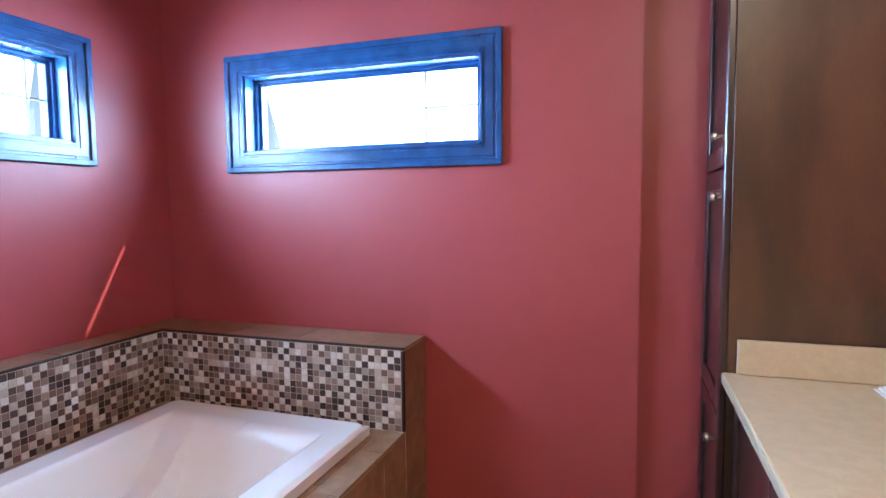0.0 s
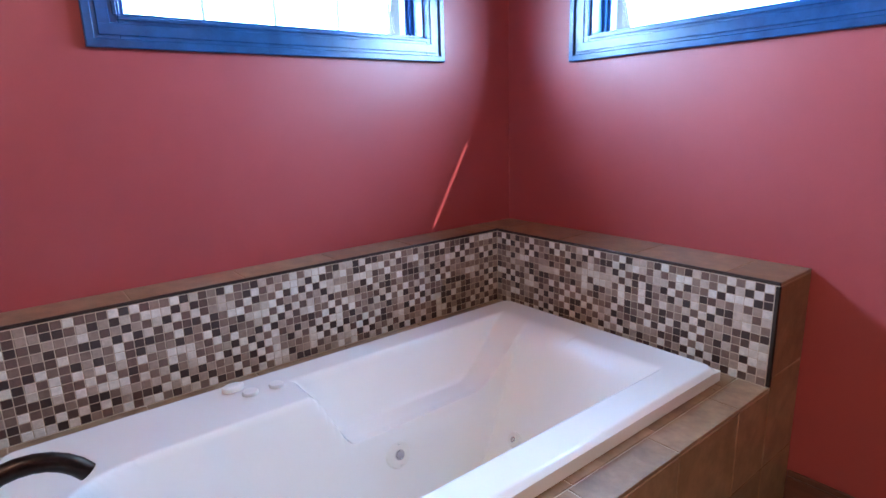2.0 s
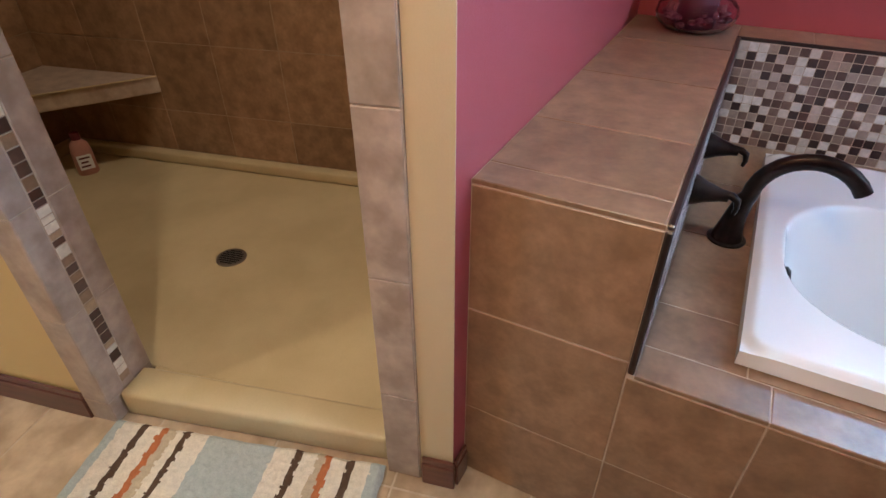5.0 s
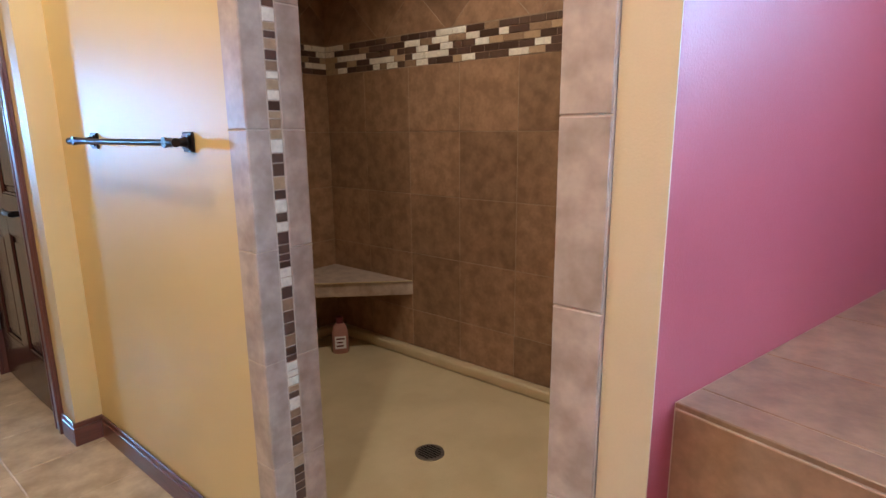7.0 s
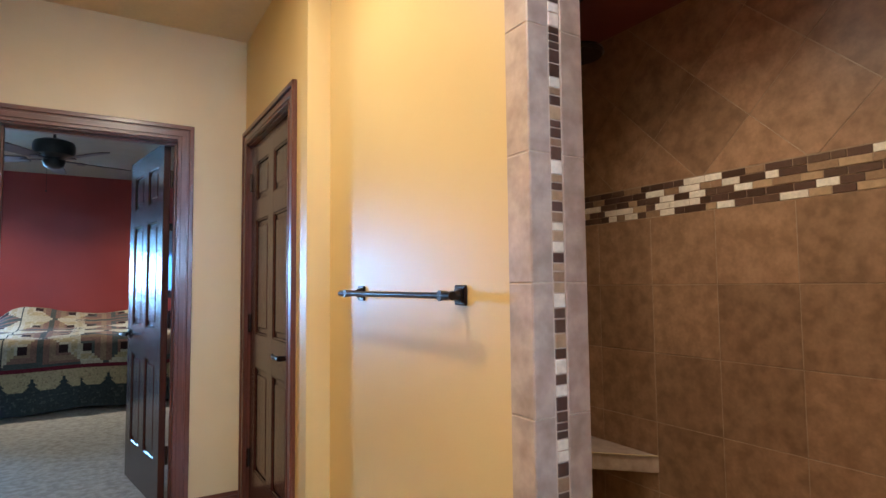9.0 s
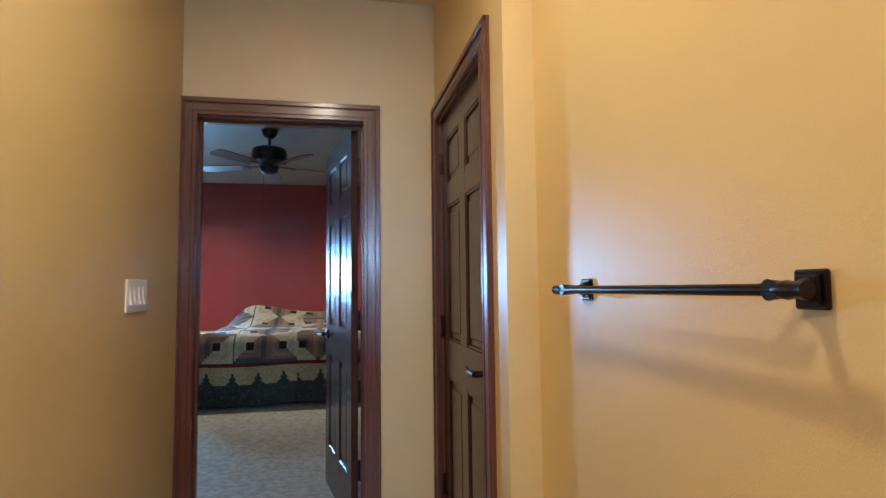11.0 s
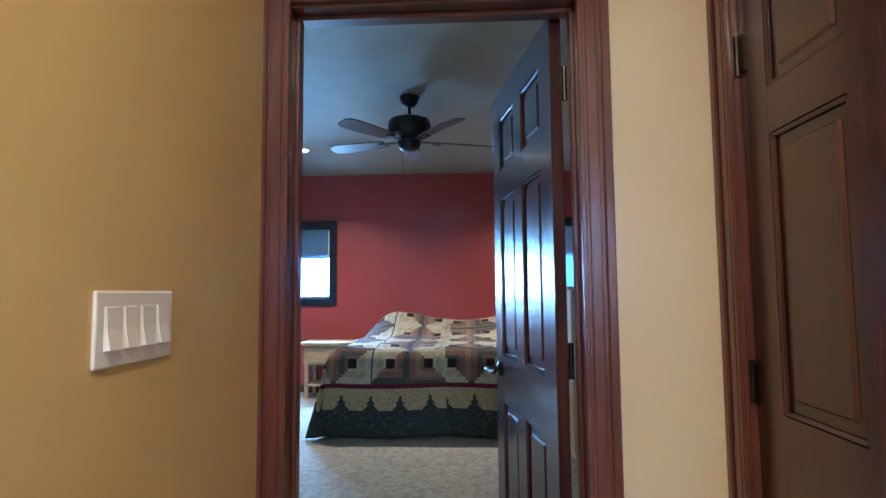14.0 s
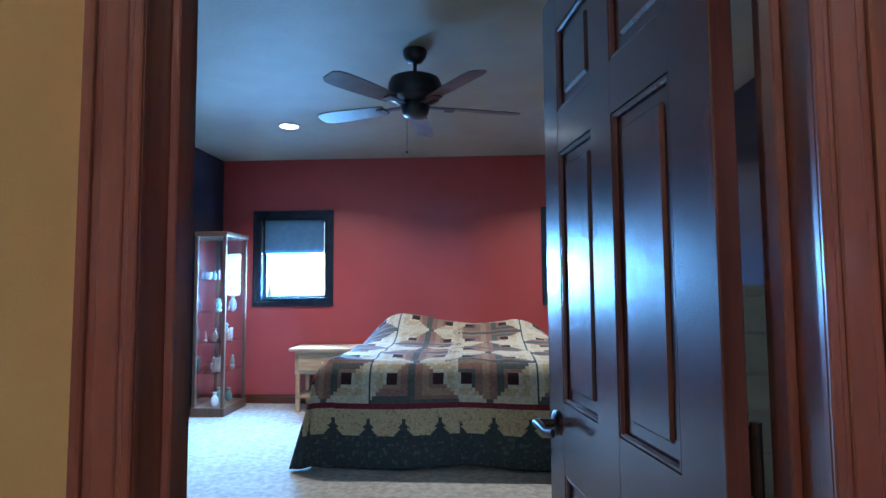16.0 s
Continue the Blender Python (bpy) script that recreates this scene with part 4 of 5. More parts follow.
def build_mat():
    nx, ny, w, h = 150, 100, 0.76, 0.50
    vs, fs, ms = [], [], []
    for j in range(ny + 1):
        for i in range(nx + 1):
            u, v = i / nx * w, j / ny * h
            edge = min(u, w - u, v, h - v)
            z = 0.006 + 0.012 * smooth01(edge / 0.012) + 0.006 * noise.noise((u * 90, v * 90, 0)) * smooth01(edge / 0.02)
            vs.append((u + 0.004 * noise.noise((u * 25, v * 25, 3)), v + 0.004 * noise.noise((u * 25, v * 25, 7)), max(z, 0.001)))
    for j in range(ny):
        for i in range(nx):
            fs.append((j * (nx + 1) + i, j * (nx + 1) + i + 1, (j + 1) * (nx + 1) + i + 1, (j + 1) * (nx + 1) + i))
            u = (i + 0.5) / nx * w + 0.004 * noise.noise((i * 0.11, j * 0.3, 1))
            ms.append([k for s, k in STRIPES if s <= max(u, 0)][-1])
    me = bpy.data.meshes.new("bath_mat")
    me.from_pydata(vs, [], fs)
    for m in MATC:
        me.materials.append(m)
    me.polygons.foreach_set("material_index", ms)
    me.shade_smooth()
    ob = new("bath_mat", me)
    ob.matrix_world = pose(-1.094, -1.838, 0.001, 0, 0, 94.2) @ Matrix.Translation((0, -0.50, 0))
    tagged(ob, "striped cream, orange and brown bath mat before the shower", "bath mat")


build_mat()

# ---- bedroom ----
QC = {"c": (0.40, 0.33, 0.205), "w": (0.46, 0.42, 0.33), "b": (0.21, 0.125, 0.10), "m": (0.27, 0.185, 0.13), "s": (0.075, 0.085, 0.085), "g": (0.040, 0.052, 0.056), "r": (0.13, 0.020, 0.032), "k": (0.035, 0.018, 0.02), "t": (0.30, 0.235, 0.15)}
QK = list(QC)
QM = [mat("quilt_" + k, tuple(v * 0.72 for v in c), c, 55, 0.9, bump=0.5, bscale=90, grain=0.25, spec=0.15) for k, c in QC.items()]
BX0, BX1, BFY, BHY, BTOP = -1.06, 0.89, -7.56, -9.62, 0.755


def quilt_colour(u, v):
    """u along the bed's width; v the way from the foot's hem up and over the bed."""
    if v < 0.215:
        return "g" if noise.noise((u * 35, v * 35, 9)) < 0.30 else "s"
    if v < 0.39:
        tree = (u + 0.05) % 0.25
        dv = v - 0.215
        half = 0.055 * (1 - dv / 0.13)
        if dv < 0.13 and abs(tree - 0.125) < half * (1.15 - 0.5 * ((dv * 23) % 1)):
            return "g"
        return "c" if noise.noise((u * 40, v * 40, 2)) < 0.34 else "t"
    if v < 0.425:
        return "r"
    v -= 0.425
    S = 0.325
    i, j = math.floor(u / S), math.floor(v / S)
    if ((u / S) - i) > 0.965 and i % 2 == 0:
        return "g"
    x, y = int(((u / S) - i) * 13) - 6, int(((v / S) - j) * 13) - 6
    r = (max(abs(x), abs(y)) + 1) // 2
    if r == 0 or (abs(x) <= 1 and abs(y) <= 1):
        return "k"
    sx = 1 if i % 2 == 0 else -1
    sy = (1, -1, -1, 1)[i % 4] * (1 if j % 2 == 0 else -1)
    if x * sx + y * sy > 0:
        return "cwcw"[r % 4] if (x + y) % 5 else "w"
    return ("s" if (r == 3 and abs(y) == 6) else "bmbs"[(r + i) % 4])


def build_quilt():
    """A draped cover: a path across the width (side, top, side) and along the length (foot drop, top)."""
    cell = 0.0125
    W, D = BX1 - BX0, 0.70
    L = BFY - BHY
    us = [k * cell for k in range(int((W + 2 * D) / cell) + 1)]
    vs_ = [k * cell for k in range(int((D + L) / cell) + 1)]
    R = 0.15

    def fold(s, drop):
        """Distance along a drop then a flat: out, height."""
        if s < drop - R:
            return 0.0, -(drop - s)
        if s < drop + R * 0.57:
            a = (s - (drop - R)) / (R * 1.57) * math.pi / 2
            return R * (1 - math.cos(a)), -R + R * math.sin(a)
        return R + s - (drop + R * 0.57), 0.0

    verts, faces, mi = [], [], []
    for v in vs_:
        fy, fz = fold(v, D)
        for u in us:
            if u <= D + W / 2:
                sx, sz = fold(u, D)
                x = BX0 + sx
            else:
                sx, sz = fold(2 * D + W - u, D)
                x = BX1 - sx
            y, z = BFY - fy, BTOP + fz + sz
            side = max(0.0, -sz) / D
            foot = max(0.0, -fz) / D
            y += 0.05 * foot * math.sin(u * 7.0) * 0.45 + 0.05 * foot
            z += 0.018 * foot * math.sin(u * 4.3 + 1)
            x += (1 if u > D + W / 2 else -1) * (0.04 * side + 0.05 * side * math.sin(v * 6.5) * 0.4 + (0.15 if u > D + W / 2 else 0.06) * side * foot)
            if side > 0 and foot > 0:
                z = BTOP - max(-fz, -sz) - 0.02 * min(-fz, -sz)
                k = min(side, foot)
                x -= (1 if u > D + W / 2 else -1) * 0.05 * k
                y += 0.06 * k
            flat = smooth01((-fz < 0.02) * (-sz < 0.02))
            hump = math.exp(-((y - -9.25) / 0.33) ** 2)
            across = 0.55 + 0.45 * math.exp(-((x - 0.38) / 0.34) ** 2) + 0.22 * math.exp(-((x + 0.62) / 0.4) ** 2)
            edge = smooth01(min(x - BX0, BX1 - x) / 0.30)
            z += flat * (0.27 * hump * across * edge * 0.88 + 0.030 * noise.noise((x * 2.3, y * 1.9, 1)) + 0.012 * noise.noise((x * 7, y * 7, 4)))
            z = max(z, FB + 0.012 + 0.02 * abs(noise.noise((u * 3, v * 3, 5))))
            verts.append((x, y, z))
    n = len(us)
    for j in range(len(vs_) - 1):
        for i in range(n - 1):
            faces.append((j * n + i, j * n + i + 1, (j + 1) * n + i + 1, (j + 1) * n + i))
            u, v = us[i] - D + cell / 2, vs_[j] + cell / 2
            if us[i] < D or us[i] > D + W:      # side drops wear the same border
                d = us[i] if us[i] < D else 2 * D + W - us[i]
                q = quilt_colour(v, d) if v > D else quilt_colour(u + 5.2, min(v, d))
            else:
                q = quilt_colour(u + 5.2, v)
            mi.append(QK.index(q))
    me = bpy.data.meshes.new("quilt")
    me.from_pydata(verts, [], faces)
    for m in QM:
        me.materials.append(m)
    me.polygons.foreach_set("material_index", mi)
    me.shade_smooth()
    ob = new("quilt", me)
    sol = ob.modifiers.new("thickness", "SOLIDIFY")
    sol.thickness, sol.offset = 0.012, -1
    tagged(ob, "log-cabin patchwork quilt with pine-tree border draped over the bed", "quilt")


build_quilt()
bed = thing("bed", pose(0, 0, FB), "made-up bed standing against the red wall", "bed")
part("mattress", B(BX0 + 0.05, BHY + 0.01, 0.38, BX1 - 0.05, BFY - 0.06, 0.66, bevel=0.05, seg=3), PAPER, bed, "white mattress", 50)
part("base", B(BX0 + 0.08, BHY + 0.01, 0.12, BX1 - 0.08, BFY - 0.10, 0.38, bevel=0.01), WOOD_H, bed)
for x in (BX0 + 0.14, BX1 - 0.14):
    for y in (BHY + 0.1, BFY - 0.2):
        part("leg", B(x - 0.03, y - 0.03, 0, x + 0.03, y + 0.03, 0.12, bevel=0.004), WOOD, bed)

ns = thing("nightstand", pose(1.31, -9.46, FB), "pale pine nightstand with a drawer beside the bed", "nightstand")
part("top", B(-0.34, -0.22, 0.615, 0.34, 0.24, 0.645, bevel=0.006), PINE, ns)
part("body", B(-0.29, -0.20, 0.38, 0.29, 0.19, 0.615, bevel=0.003), PINE, ns)
dw = part("drawer", B(-0.25, 0.19, 0.415, 0.25, 0.206, 0.585, bevel=0.006), PINE, ns)
part("knob", ring(bmesh.new(), [(0, 0.206, 0.5), (0, 0.222, 0.5), (0, 0.235, 0.5)], [0.008, 0.016, 0.010], 14), PINE, dw)
for x in (-0.28, 0.24):
    for y in (-0.19, 0.15):
        part("leg", B(x, y, 0, x + 0.04, y + 0.04, 0.38, bevel=0.003), PINE, ns)
part("shelf", B(-0.28, -0.19, 0.14, 0.28, 0.19, 0.16, bevel=0.002), PINE, ns)

# curio cabinet in the corner
cu = thing("curio_cabinet", pose(2.565, -9.30, FB, 0, 0, -90), "tall oak and glass curio cabinet full of small ornaments", "display cabinet")
CW, CD, CH = 0.52, 0.33, 1.83           # local x along the wall, room towards -y
part("plinth", B(-CW / 2 - 0.012, -CD - 0.012, 0, CW / 2 + 0.012, -0.004, 0.085, bevel=0.006), CURIO, cu)
part("crown", B(-CW / 2 - 0.012, -CD - 0.012, CH - 0.05, CW / 2 + 0.012, -0.004, CH, bevel=0.008, seg=2), CURIO, cu)
part("back_panel", B(-CW / 2 + 0.003, -0.016, 0.085, CW / 2 - 0.003, -0.006, CH - 0.05), CHROME, cu, "mirrored back")
for x in (-CW / 2, CW / 2 - 0.032):
    for y in (-CD, -0.040):
        part("post", B(x, y, 0.085, x + 0.032, y + 0.032, CH - 0.05, bevel=0.003), CURIO, cu)
part("glass_front", B(-CW / 2 + 0.032, -CD + 0.012, 0.10, CW / 2 - 0.032, -CD + 0.016, CH - 0.06), GLASS, cu).visible_shadow = False
for s in (-1, 1):
    x = s * (CW / 2 - 0.012)
    part("glass_side", B(x - 0.002, -CD + 0.032, 0.10, x + 0.002, -0.042, CH - 0.06), GLASS, cu).visible_shadow = False
for z in (0.42, 0.72, 1.02, 1.34):
    part("shelf", B(-CW / 2 + 0.02, -CD + 0.024, z, CW / 2 - 0.02, -0.02, z + 0.006), GLASS, cu).visible_shadow = False
ORN = [mat("ornament_white", (0.62, 0.62, 0.62), (0.74, 0.74, 0.74), 20, 0.25), mat("ornament_green", (0.12, 0.22, 0.20), (0.20, 0.34, 0.30), 20, 0.3), mat("ornament_brown", (0.16, 0.08, 0.05), (0.26, 0.15, 0.09), 20, 0.4), mat("ornament_grey", (0.25, 0.26, 0.30), (0.36, 0.37, 0.42), 20, 0.3)]
rng = random.Random(7)
for z in (0.088, 0.428, 0.728, 1.028, 1.348):
    for k in range(5):
        x, y = -0.18 + 0.09 * k + rng.uniform(-0.012, 0.012), -0.16 + rng.uniform(-0.07, 0.07)
        s = rng.uniform(0.7, 1.35)
        kind = rng.choice(("vase", "frame", "figurine", "cup"))
        m = ORN[rng.randrange(4)]
        if kind == "vase":
            bm = lathe([(0.018 * s, 0), (0.034 * s, 0.03 * s), (0.030 * s, 0.07 * s), (0.012 * s, 0.10 * s), (0.020 * s, 0.125 * s)], 18)
        elif kind == "cup":
            bm = lathe([(0.020 * s, 0), (0.032 * s, 0.02 * s), (0.034 * s, 0.06 * s), (0.030 * s, 0.06 * s), (0.026 * s, 0.012 * s)], 18)
        elif kind == "frame":
            bm = B(-0.035 * s, -0.006, 0, 0.035 * s, 0.006, 0.13 * s, bevel=0.004)
            box(bm, -0.025 * s, -0.009, 0.012, 0.025 * s, -0.005, 0.115 * s)
        else:
            bm = lathe([(0.026 * s, 0), (0.028 * s, 0.012), (0.014 * s, 0.03 * s), (0.024 * s, 0.065 * s), (0.010 * s, 0.10 * s), (0.016 * s, 0.115 * s), (0.004 * s, 0.135 * s)], 16)
        o = part({"frame": "photo_stand"}.get(kind, kind), bm, m, None, smooth=45)
        o.matrix_world = cu.matrix_world @ pose(x, y, z, 0, 0, rng.uniform(-40, 40))
        tagged(o, {"vase": "small glazed vase on a glass cabinet shelf", "cup": "small glazed cup on a glass cabinet shelf", "frame": "small upright keepsake frame on a cabinet shelf", "figurine": "small turned keepsake on a glass shelf"}[kind], {"vase": "vase", "cup": "cup", "frame": "picture frame", "figurine": "ornament"}[kind], "cabinet ornaments")

# chest of drawers
ch = thing("chest_of_drawers", pose(-1.53, -7.17, FB, 0, 0, 90), "pale painted chest of drawers with dark knobs", "chest of drawers")
CREAMWOOD = mat("cream_painted_wood", (0.56, 0.46, 0.33), (0.64, 0.54, 0.40), 8, 0.4, grain=0.1)
part("carcass", B(-0.21, -0.45, 0.06, 0.215, 0.45, 1.225, bevel=0.004), CREAMWOOD, ch)
part("top", B(-0.215, -0.47, 1.225, 0.24, 0.47, 1.255, bevel=0.006), CREAMWOOD, ch)
part("plinth", B(-0.20, -0.44, 0, 0.20, 0.44, 0.06), CREAMWOOD, ch)
for k in range(5):
    z = 0.09 + k * 0.225
    d = part("drawer", B(0.215, -0.43, z, 0.235, 0.43, z + 0.208, bevel=0.006), CREAMWOOD, ch)
    for y in (-0.20, 0.20):
        part("knob", ring(bmesh.new(), [(0.235, y, z + 0.10), (0.246, y, z + 0.10), (0.258, y, z + 0.10), (0.262, y, z + 0.10)], [0.008, 0.009, 0.018, 0.010], 14), BRONZE, d, "dark round knob", 40)

# ceiling fan
fan = thing("ceiling_fan", pose(0.098, -6.91, HR), "dark bronze five-blade ceiling fan, on a short rod", "ceiling fan")
part("canopy", lathe([(0.072, 0.0), (0.074, -0.012), (0.066, -0.045), (0.045, -0.072), (0.018, -0.082)], 32), FAN, fan, smooth=50)
part("rod", ring(bmesh.new(), [(0, 0, -0.07), (0, 0, -0.17)], 0.012, 14), FAN, fan, smooth=40)
part("motor", lathe([(0.03, -0.155), (0.10, -0.165), (0.150, -0.185), (0.162, -0.215), (0.162, -0.265), (0.148, -0.300), (0.10, -0.325), (0.07, -0.335)], 40), FAN, fan, smooth=40)
part("switch_housing", lathe([(0.085, -0.333), (0.088, -0.36), (0.075, -0.400), (0.045, -0.420), (0.012, -0.425)], 32), FAN, fan, smooth=50)
for k in range(5):
    m = pose(0, 0, 0, 0, 0, 198 + 72 * k)
    bm = bmesh.new()
    box(bm, 0.06, -0.022, -0.350, 0.23, 0.022, -0.343, bevel=0.003)
    box(bm, 0.19, -0.040, -0.356, 0.25, 0.040, -0.349, bevel=0.003)
    br = part("blade_iron", bm, FAN, fan)
    br.matrix_basis = m
    bm = bmesh.new()
    prof = [(0.20, 0.050), (0.30, 0.058), (0.45, 0.066), (0.58, 0.068), (0.64, 0.060), (0.668, 0.036)]
    out = [(x, y) for x, y in prof] + [(x, -y) for x, y in prof[::-1]]
    top = [bm.verts.new((x, y, -0.343 + y * 0.2)) for x, y in out]
    f = bm.faces.new(top)
    bot = bmesh.ops.extrude_face_region(bm, geom=[f])
    for v in bot["geom"]:
        if isinstance(v, bmesh.types.BMVert):
            v.co.z -= 0.006
    bmesh.ops.recalc_face_normals(bm, faces=bm.faces)
    bl = part("blade", bm, BLADE, fan, "dark walnut fan blade")
    bl.matrix_basis = m
bm = bmesh.new()
ring(bm, [(0.05, 0.0, -0.40), (0.05, 0.0, -0.62)], 0.0015, 6)
bmesh.ops.create_icosphere(bm, subdivisions=2, radius=0.008, matrix=Matrix.Translation((0.05, 0, -0.625)))
part("pull_chain", bm, FAN, fan)

# The last entry is a made-up fixture for the shower's fill spot.
for FRAME, x, y, z in ((HALL, 1.388, -8.40, HR), (HALL, -1.20, -8.40, HR), (HALL, -0.42, -2.50, HB), (HALL, 0.0, -0.95, HB), (HALL, -1.70, -2.00, 2.46)):
    dl = thing("recessed_light", pose(x, y, z), "round recessed ceiling light, lit", "ceiling light", "recessed lights")
    bm = lathe([(0.095, -0.001), (0.095, -0.006), (0.082, -0.010), (0.075, -0.006), (0.075, -0.001)], 36)
    part("trim_ring", bm, PLASTIC, dl, "white trim ring", 40)
    part("lens", lathe([(0.074, -0.0015), (0.074, -0.004), (0.02, -0.0045)], 32), LIT, dl, "glowing lens")


FRAME = HALL


# ---- tiles and mosaic: pieces ----
PIECES = {}


def piece_mesh(name, w, h, t, material, ch=0.0016):
    key = (name, round(w, 4), round(h, 4), round(t, 4), material.name)
    if key not in PIECES:
        c = min(ch, w / 4, h / 4)
        vs = []
        for d, y in ((0, 0), (0, -(t - c)), (c, -t)):
            vs += [(d, y, d), (w - d, y, d), (w - d, y, h - d), (d, y, h - d)]
        fs = [(8, 9, 10, 11)]
        for a in (0, 4):
            for k in range(4):
                fs.append((a + k, a + (k + 1) % 4, a + 4 + (k + 1) % 4, a + 4 + k))
        me = bpy.data.meshes.new(name)
        me.from_pydata(vs, [], fs)
        me.materials.append(material)
        PIECES[key] = me
    return PIECES[key]


def lay(parent, m, us, vs, t, material, name="tile", gap=0.0028):
    """Tiles between the joint lines us and vs; local x and z in the plane, proud towards -y."""
    for a, b in zip(us, us[1:]):
        for c, d in zip(vs, vs[1:]):
            if b - a > 0.008 and d - c > 0.008:
                ob = new(name, piece_mesh(name, b - a - gap, d - c - gap, t, material))
                ob.parent = parent
                ob.matrix_basis = m @ Matrix.Translation((a + gap / 2, 0, c + gap / 2))


def cuts(a, b, step, first=None):
    """Joint lines from a to b."""
    out, x = [a], a + (first if first else step)
    while x < b - 0.012:
        out.append(x)
        x += step
    return out + [b]


UP = lambda z: pose(0, 0, z, -90, 0, 0)                 # local x to x, local z to y, proud upwards
EAST = lambda x: pose(x, 0, 0, 0, 0, 90)                # local x to y, proud towards +x
NORTH = lambda y: pose(0, y, 0, 0, 0, 180)              # local x to -x, proud towards +y
SOUTH = lambda y: pose(0, y, 0, 0, 0, 0)                # proud towards -y

# ledge tops, deck, fronts
lay(surround, UP(LEDGE - 0.009), [XW, MW - 0.012], cuts(MS - 0.012, MN + 0.012, 0.325, 0.20), 0.009, TILE)
lay(surround, UP(LEDGE - 0.009), cuts(XW, XF, 0.325, 0.155), [MN + 0.012, YN], 0.009, TILE)
lay(surround, UP(LEDGE - 0.009), [XW, -2.18, -1.845, -1.51, -1.28, XF], [STUB_N, MS - 0.012], 0.009, TILE)
lay(surround, UP(DECK - 0.009), cuts(MW, XF - 0.089, 0.30), [MS, -0.395], 0.009, TILE)
lay(surround, UP(DECK - 0.009), cuts(MW, XF - 0.089, 0.30), [1.265, MN], 0.009, TILE)
lay(surround, UP(DECK - 0.009), [MW, -2.19], cuts(-0.395, 1.265, 0.325), 0.009, TILE)
lay(surround, UP(DECK - 0.009), [-1.345, XF - 0.089], cuts(-0.395, 1.265, 0.325), 0.009, TILE)
lay(surround, UP(DECK - 0.009), [XF - 0.089, XF], cuts(MS, MN, 0.305, 0.22), 0.009, TILE)
lay(surround, EAST(XF - 0.009), cuts(MS - 0.012, MN + 0.012, 0.305, 0.232), [0, 0.235, DECK - 0.010], 0.009, TILE)
lay(surround, EAST(XF - 0.009), [STUB_N, MS - 0.012], [0, 0.235, 0.53, LEDGE - 0.010], 0.009, TILE)
lay(surround, EAST(XF - 0.009), [MN + 0.012, YN], [0, 0.235, 0.53, LEDGE - 0.010], 0.009, TILE)


def mosaic(m, width, z0, z1, limit, seed):
    """Small stone squares: the first ones as parts, the rest as one joined part."""
    s = 0.0262
    n, k = int(width / s), round((z1 - z0) / s)
    s1, s2 = width / n, (z1 - z0) / k
    kinds = [piece_mesh("mosaic_tile", s1 - 0.0022, s2 - 0.0022, 0.0065, q, 0.0010) for q in MOSAIC]
    vs, fs, count, which = [], [], 0, []
    pick = random.Random(seed)
    rows = [((i + 0.5) * s1 - s1 / 2 + 0.0011, z0 + j * s2 + 0.0011, (i + j + (pick.random() < 0.2)) % 2) for i in range(n) for j in range(k)]
    for u, v, dark in rows:
        me = kinds[dark]
        if count < limit:
            ob = new("mosaic_tile", me)
            ob.parent = surround
            ob.matrix_basis = m @ Matrix.Translation((u, 0, v))
        else:
            b = len(vs)
            mm = m @ Matrix.Translation((u, 0, v))
            vs += [tuple(mm @ q.co) for q in me.vertices]
            fs += [tuple(b + q for q in p.vertices) for p in me.polygons]
            which += [dark] * len(me.polygons)
        count += 1
    if vs:
        j = bpy.data.meshes.new("mosaic_field")
        j.from_pydata(vs, [], fs)
        for q in MOSAIC_J:
            j.materials.append(q)
        j.polygons.foreach_set("material_index", which)
        ob = new("mosaic_field", j)
        ob.parent = surround
        tagged(ob, "field of small cream and brown stone mosaic", "", kind="stuff")


mosaic(pose(XF - 0.012, MS - 0.007, 0, 0, 0, 180), XF - 0.012 - MW, DECK, LEDGE - 0.009, 300, 1)
mosaic(pose(MW - 0.007, MS, 0, 0, 0, 90), MN - MS, DECK, LEDGE - 0.009, 0, 2)
mosaic(pose(MW, MN + 0.007, 0, 0, 0, 0), XF - 0.012 - MW, DECK, LEDGE - 0.009, 0, 3)

# shower walls
back, south, jamb = bpy.data.objects["wall_shower_back"], bpy.data.objects["wall_shower_south"], bpy.data.objects["wall_jamb"]
stub, stub_end = bpy.data.objects["wall_stub"], bpy.data.objects["wall_stub_end"]
ROWS_Z = [0.095, 0.297, 0.605, 0.913, 1.221, 1.529]
BACKY = [-3.224, -2.918, -2.602, -2.286, -1.970, -1.665, -1.360, STUB_S + 0.002]
lay(back, EAST(-2.462), BACKY, ROWS_Z, 0.010, TILE)
lay(south, NORTH(-3.232), [1.262, 1.55, 1.855, 2.16, 2.454], ROWS_Z, 0.010, TILE)
lay(stub, SOUTH(STUB_S + 0.008), [-2.454, -2.16, -1.855, -1.55, -1.262], ROWS_Z, 0.010, TILE)


def band(parent, m, u0, u1, z0):
    rng = random.Random(int(abs(u0) * 1000))
    for r in range(5):
        u = u0
        while u < u1 - 0.004:
            w = min(rng.choice((0.050, 0.075, 0.075, 0.10)), u1 - u)
            ob = new("mosaic_bar", piece_mesh("mosaic_bar", max(w - 0.003, 0.006), 0.027, 0.011, BAND, 0.001))
            ob.parent = parent
            ob.matrix_basis = m @ Matrix.Translation((u + 0.0015, 0, z0 + r * 0.0298))
            u += w


band(back, EAST(-2.462), -3.222, STUB_S, 1.531)
band(south, NORTH(-3.232), 1.262, 2.452, 1.531)
band(stub, SOUTH(STUB_S + 0.008), -2.452, -1.262, 1.531)


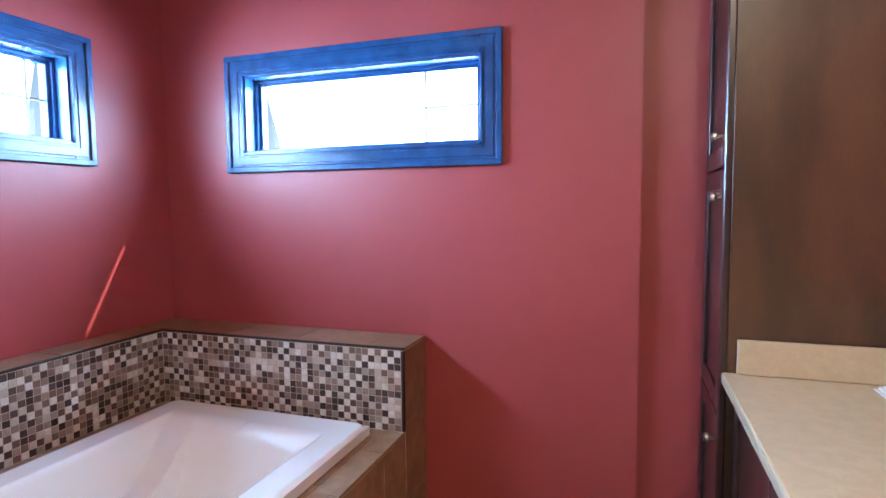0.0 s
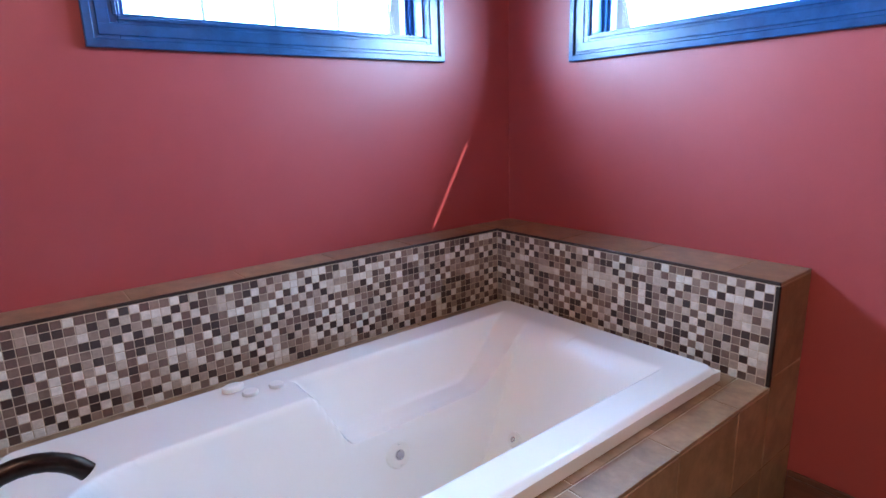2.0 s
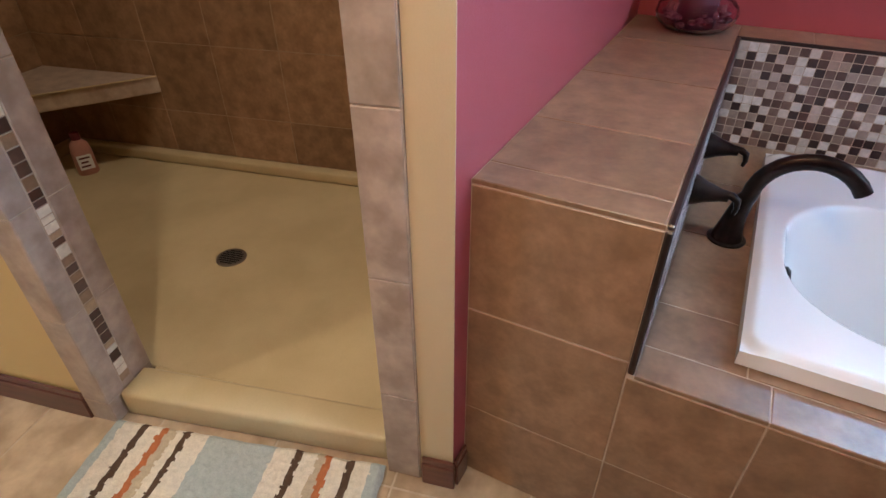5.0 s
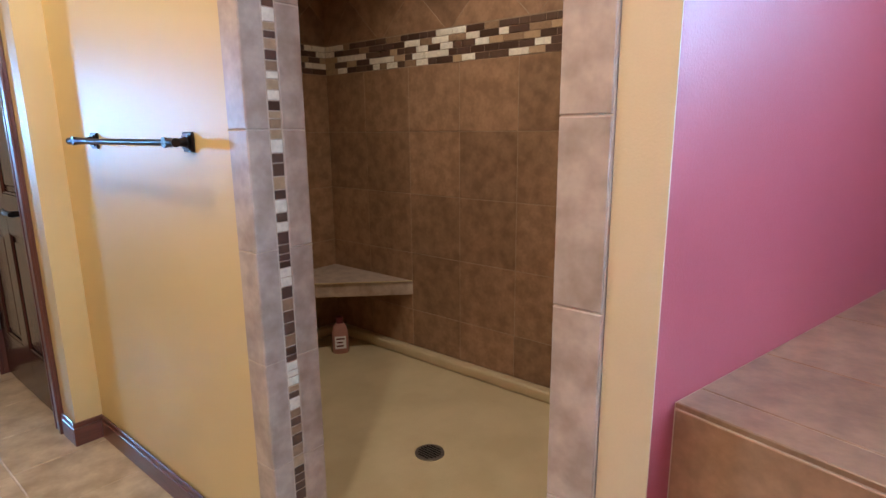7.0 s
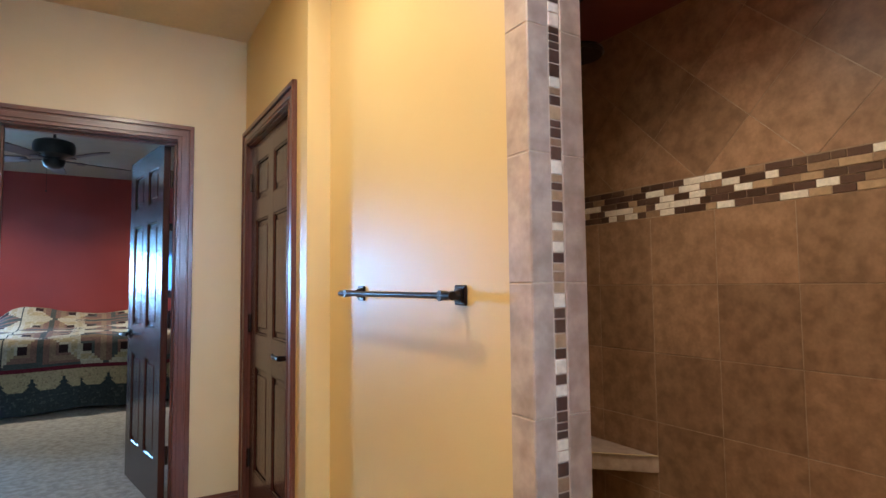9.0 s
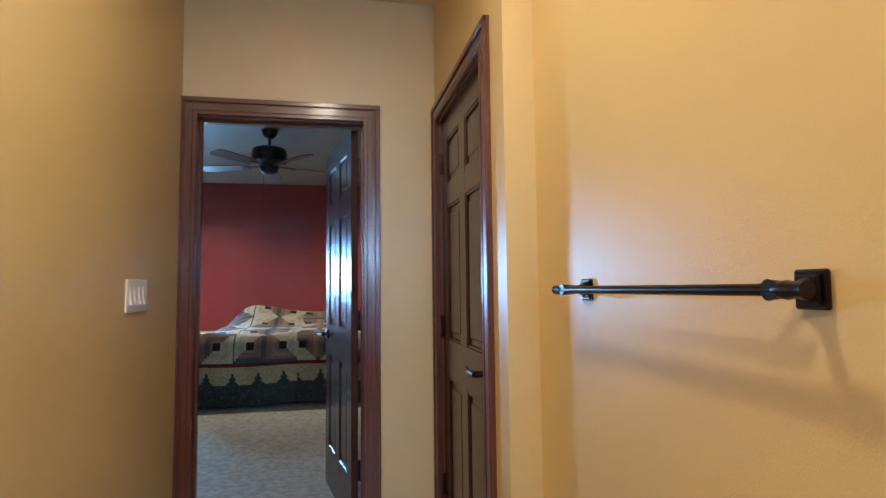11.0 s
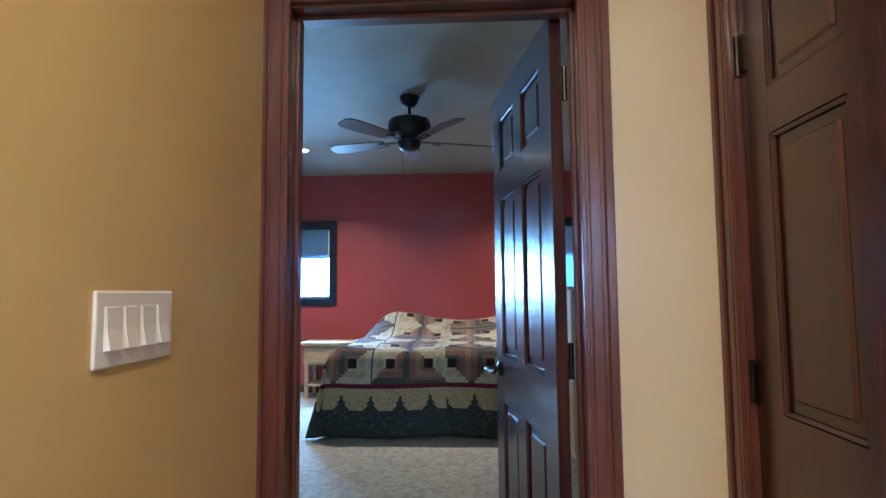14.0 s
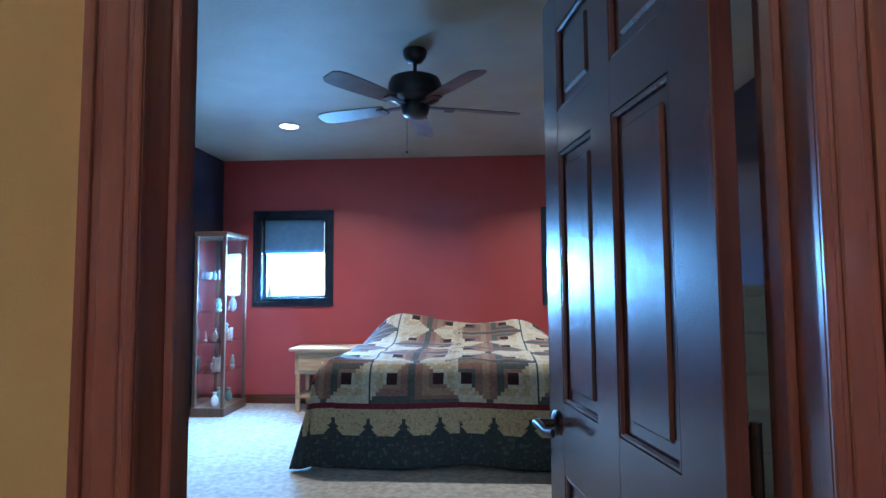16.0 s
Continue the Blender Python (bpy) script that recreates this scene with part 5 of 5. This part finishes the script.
def diagonal(parent, m, u0, u1, z0, z1, side=0.313, gap=0.004, base=1.441):
    """Tiles set on their corners, cut off at the edges of the field."""
    half = (side - gap) / 2
    d = side / math.sqrt(2)
    nu, nz = int((u1 - u0) / d) + 3, int((z1 - base) / d) + 3
    for i in range(-1, nu):
        for j in range(-1, nz):
            if (i + j) % 2:
                continue
            cu_, cz = u0 + i * d - 0.007, base + j * d
            bm = box(bmesh.new(), -half, -0.010, -half, half, 0, half)
            bmesh.ops.transform(bm, matrix=Matrix.Translation((cu_, 0, cz)) @ pose(0, 0, 0, 0, 45, 0), verts=bm.verts)
            for co, no in (((u0, 0, 0), (-1, 0, 0)), ((u1, 0, 0), (1, 0, 0)), ((0, 0, z0), (0, 0, -1)), ((0, 0, z1), (0, 0, 1))):
                bmesh.ops.bisect_plane(bm, geom=bm.verts[:] + bm.edges[:] + bm.faces[:], plane_co=co, plane_no=no, clear_outer=True)
            if len(bm.faces) > 2:
                ob = part("tile", bm, TILE, parent)
                ob.matrix_basis = m
            else:
                bm.free()


diagonal(back, EAST(-2.462), -3.222, STUB_S, 1.683, 2.455)
diagonal(stub, SOUTH(STUB_S + 0.008), -2.454, -1.262, 1.683, 2.455)
diagonal(south, NORTH(-3.232), 1.262, 2.452, 1.683, 2.455)

# jambs
JZ = [0.0, 0.077, 0.366, 0.655, 0.944, 1.233, 1.520, 1.808, 2.097, 2.386, 2.66]
lay(jamb, EAST(TX), [-1.914, JY - 0.008 + 0.008], JZ, 0.008, TILE_JAMB, gap=0.003)
jin = [j for j in JZ if j < 2.42] + [2.44]
lay(jamb, NORTH(JY - 0.008), [-JX, 1.150], jin, 0.008, TILE_JAMB, gap=0.003)
lay(jamb, NORTH(JY - 0.008), [1.186, 1.255], jin, 0.008, TILE_JAMB, gap=0.003)
z = 0.10
strip_rng = random.Random(3)
while z < 2.41:
    hgt = strip_rng.choice((0.018, 0.024, 0.024, 0.032))
    ob = new("mosaic_bar", piece_mesh("mosaic_strip", 0.031, hgt - 0.003, 0.008, BAND, 0.001))
    ob.parent = jamb
    ob.matrix_basis = NORTH(JY - 0.008) @ Matrix.Translation((1.1525, 0, z))
    z += hgt
RZ = [0.0, 0.294, 0.620, 0.956, 1.248, 1.530, 1.808, 2.097, 2.386, 2.66]
lay(stub_end, EAST(STUB_E - 0.004), [STUB_S - 0.002, STUB_S + 0.083], RZ, 0.010, TILE_JAMB, gap=0.003)
lay(stub, SOUTH(STUB_S + 0.008), [-1.262, -1.205, STUB_E - 0.006], [j for j in RZ if j < 2.42] + [2.44], 0.009, TILE_JAMB, gap=0.003)

# bathroom floor
lay(floor, UP(-0.006), cuts(-1.262, 0.93, 0.335, 0.16), cuts(DY - 0.06, 1.95, 0.335, 0.25), 0.006, TILE_F, gap=0.005)
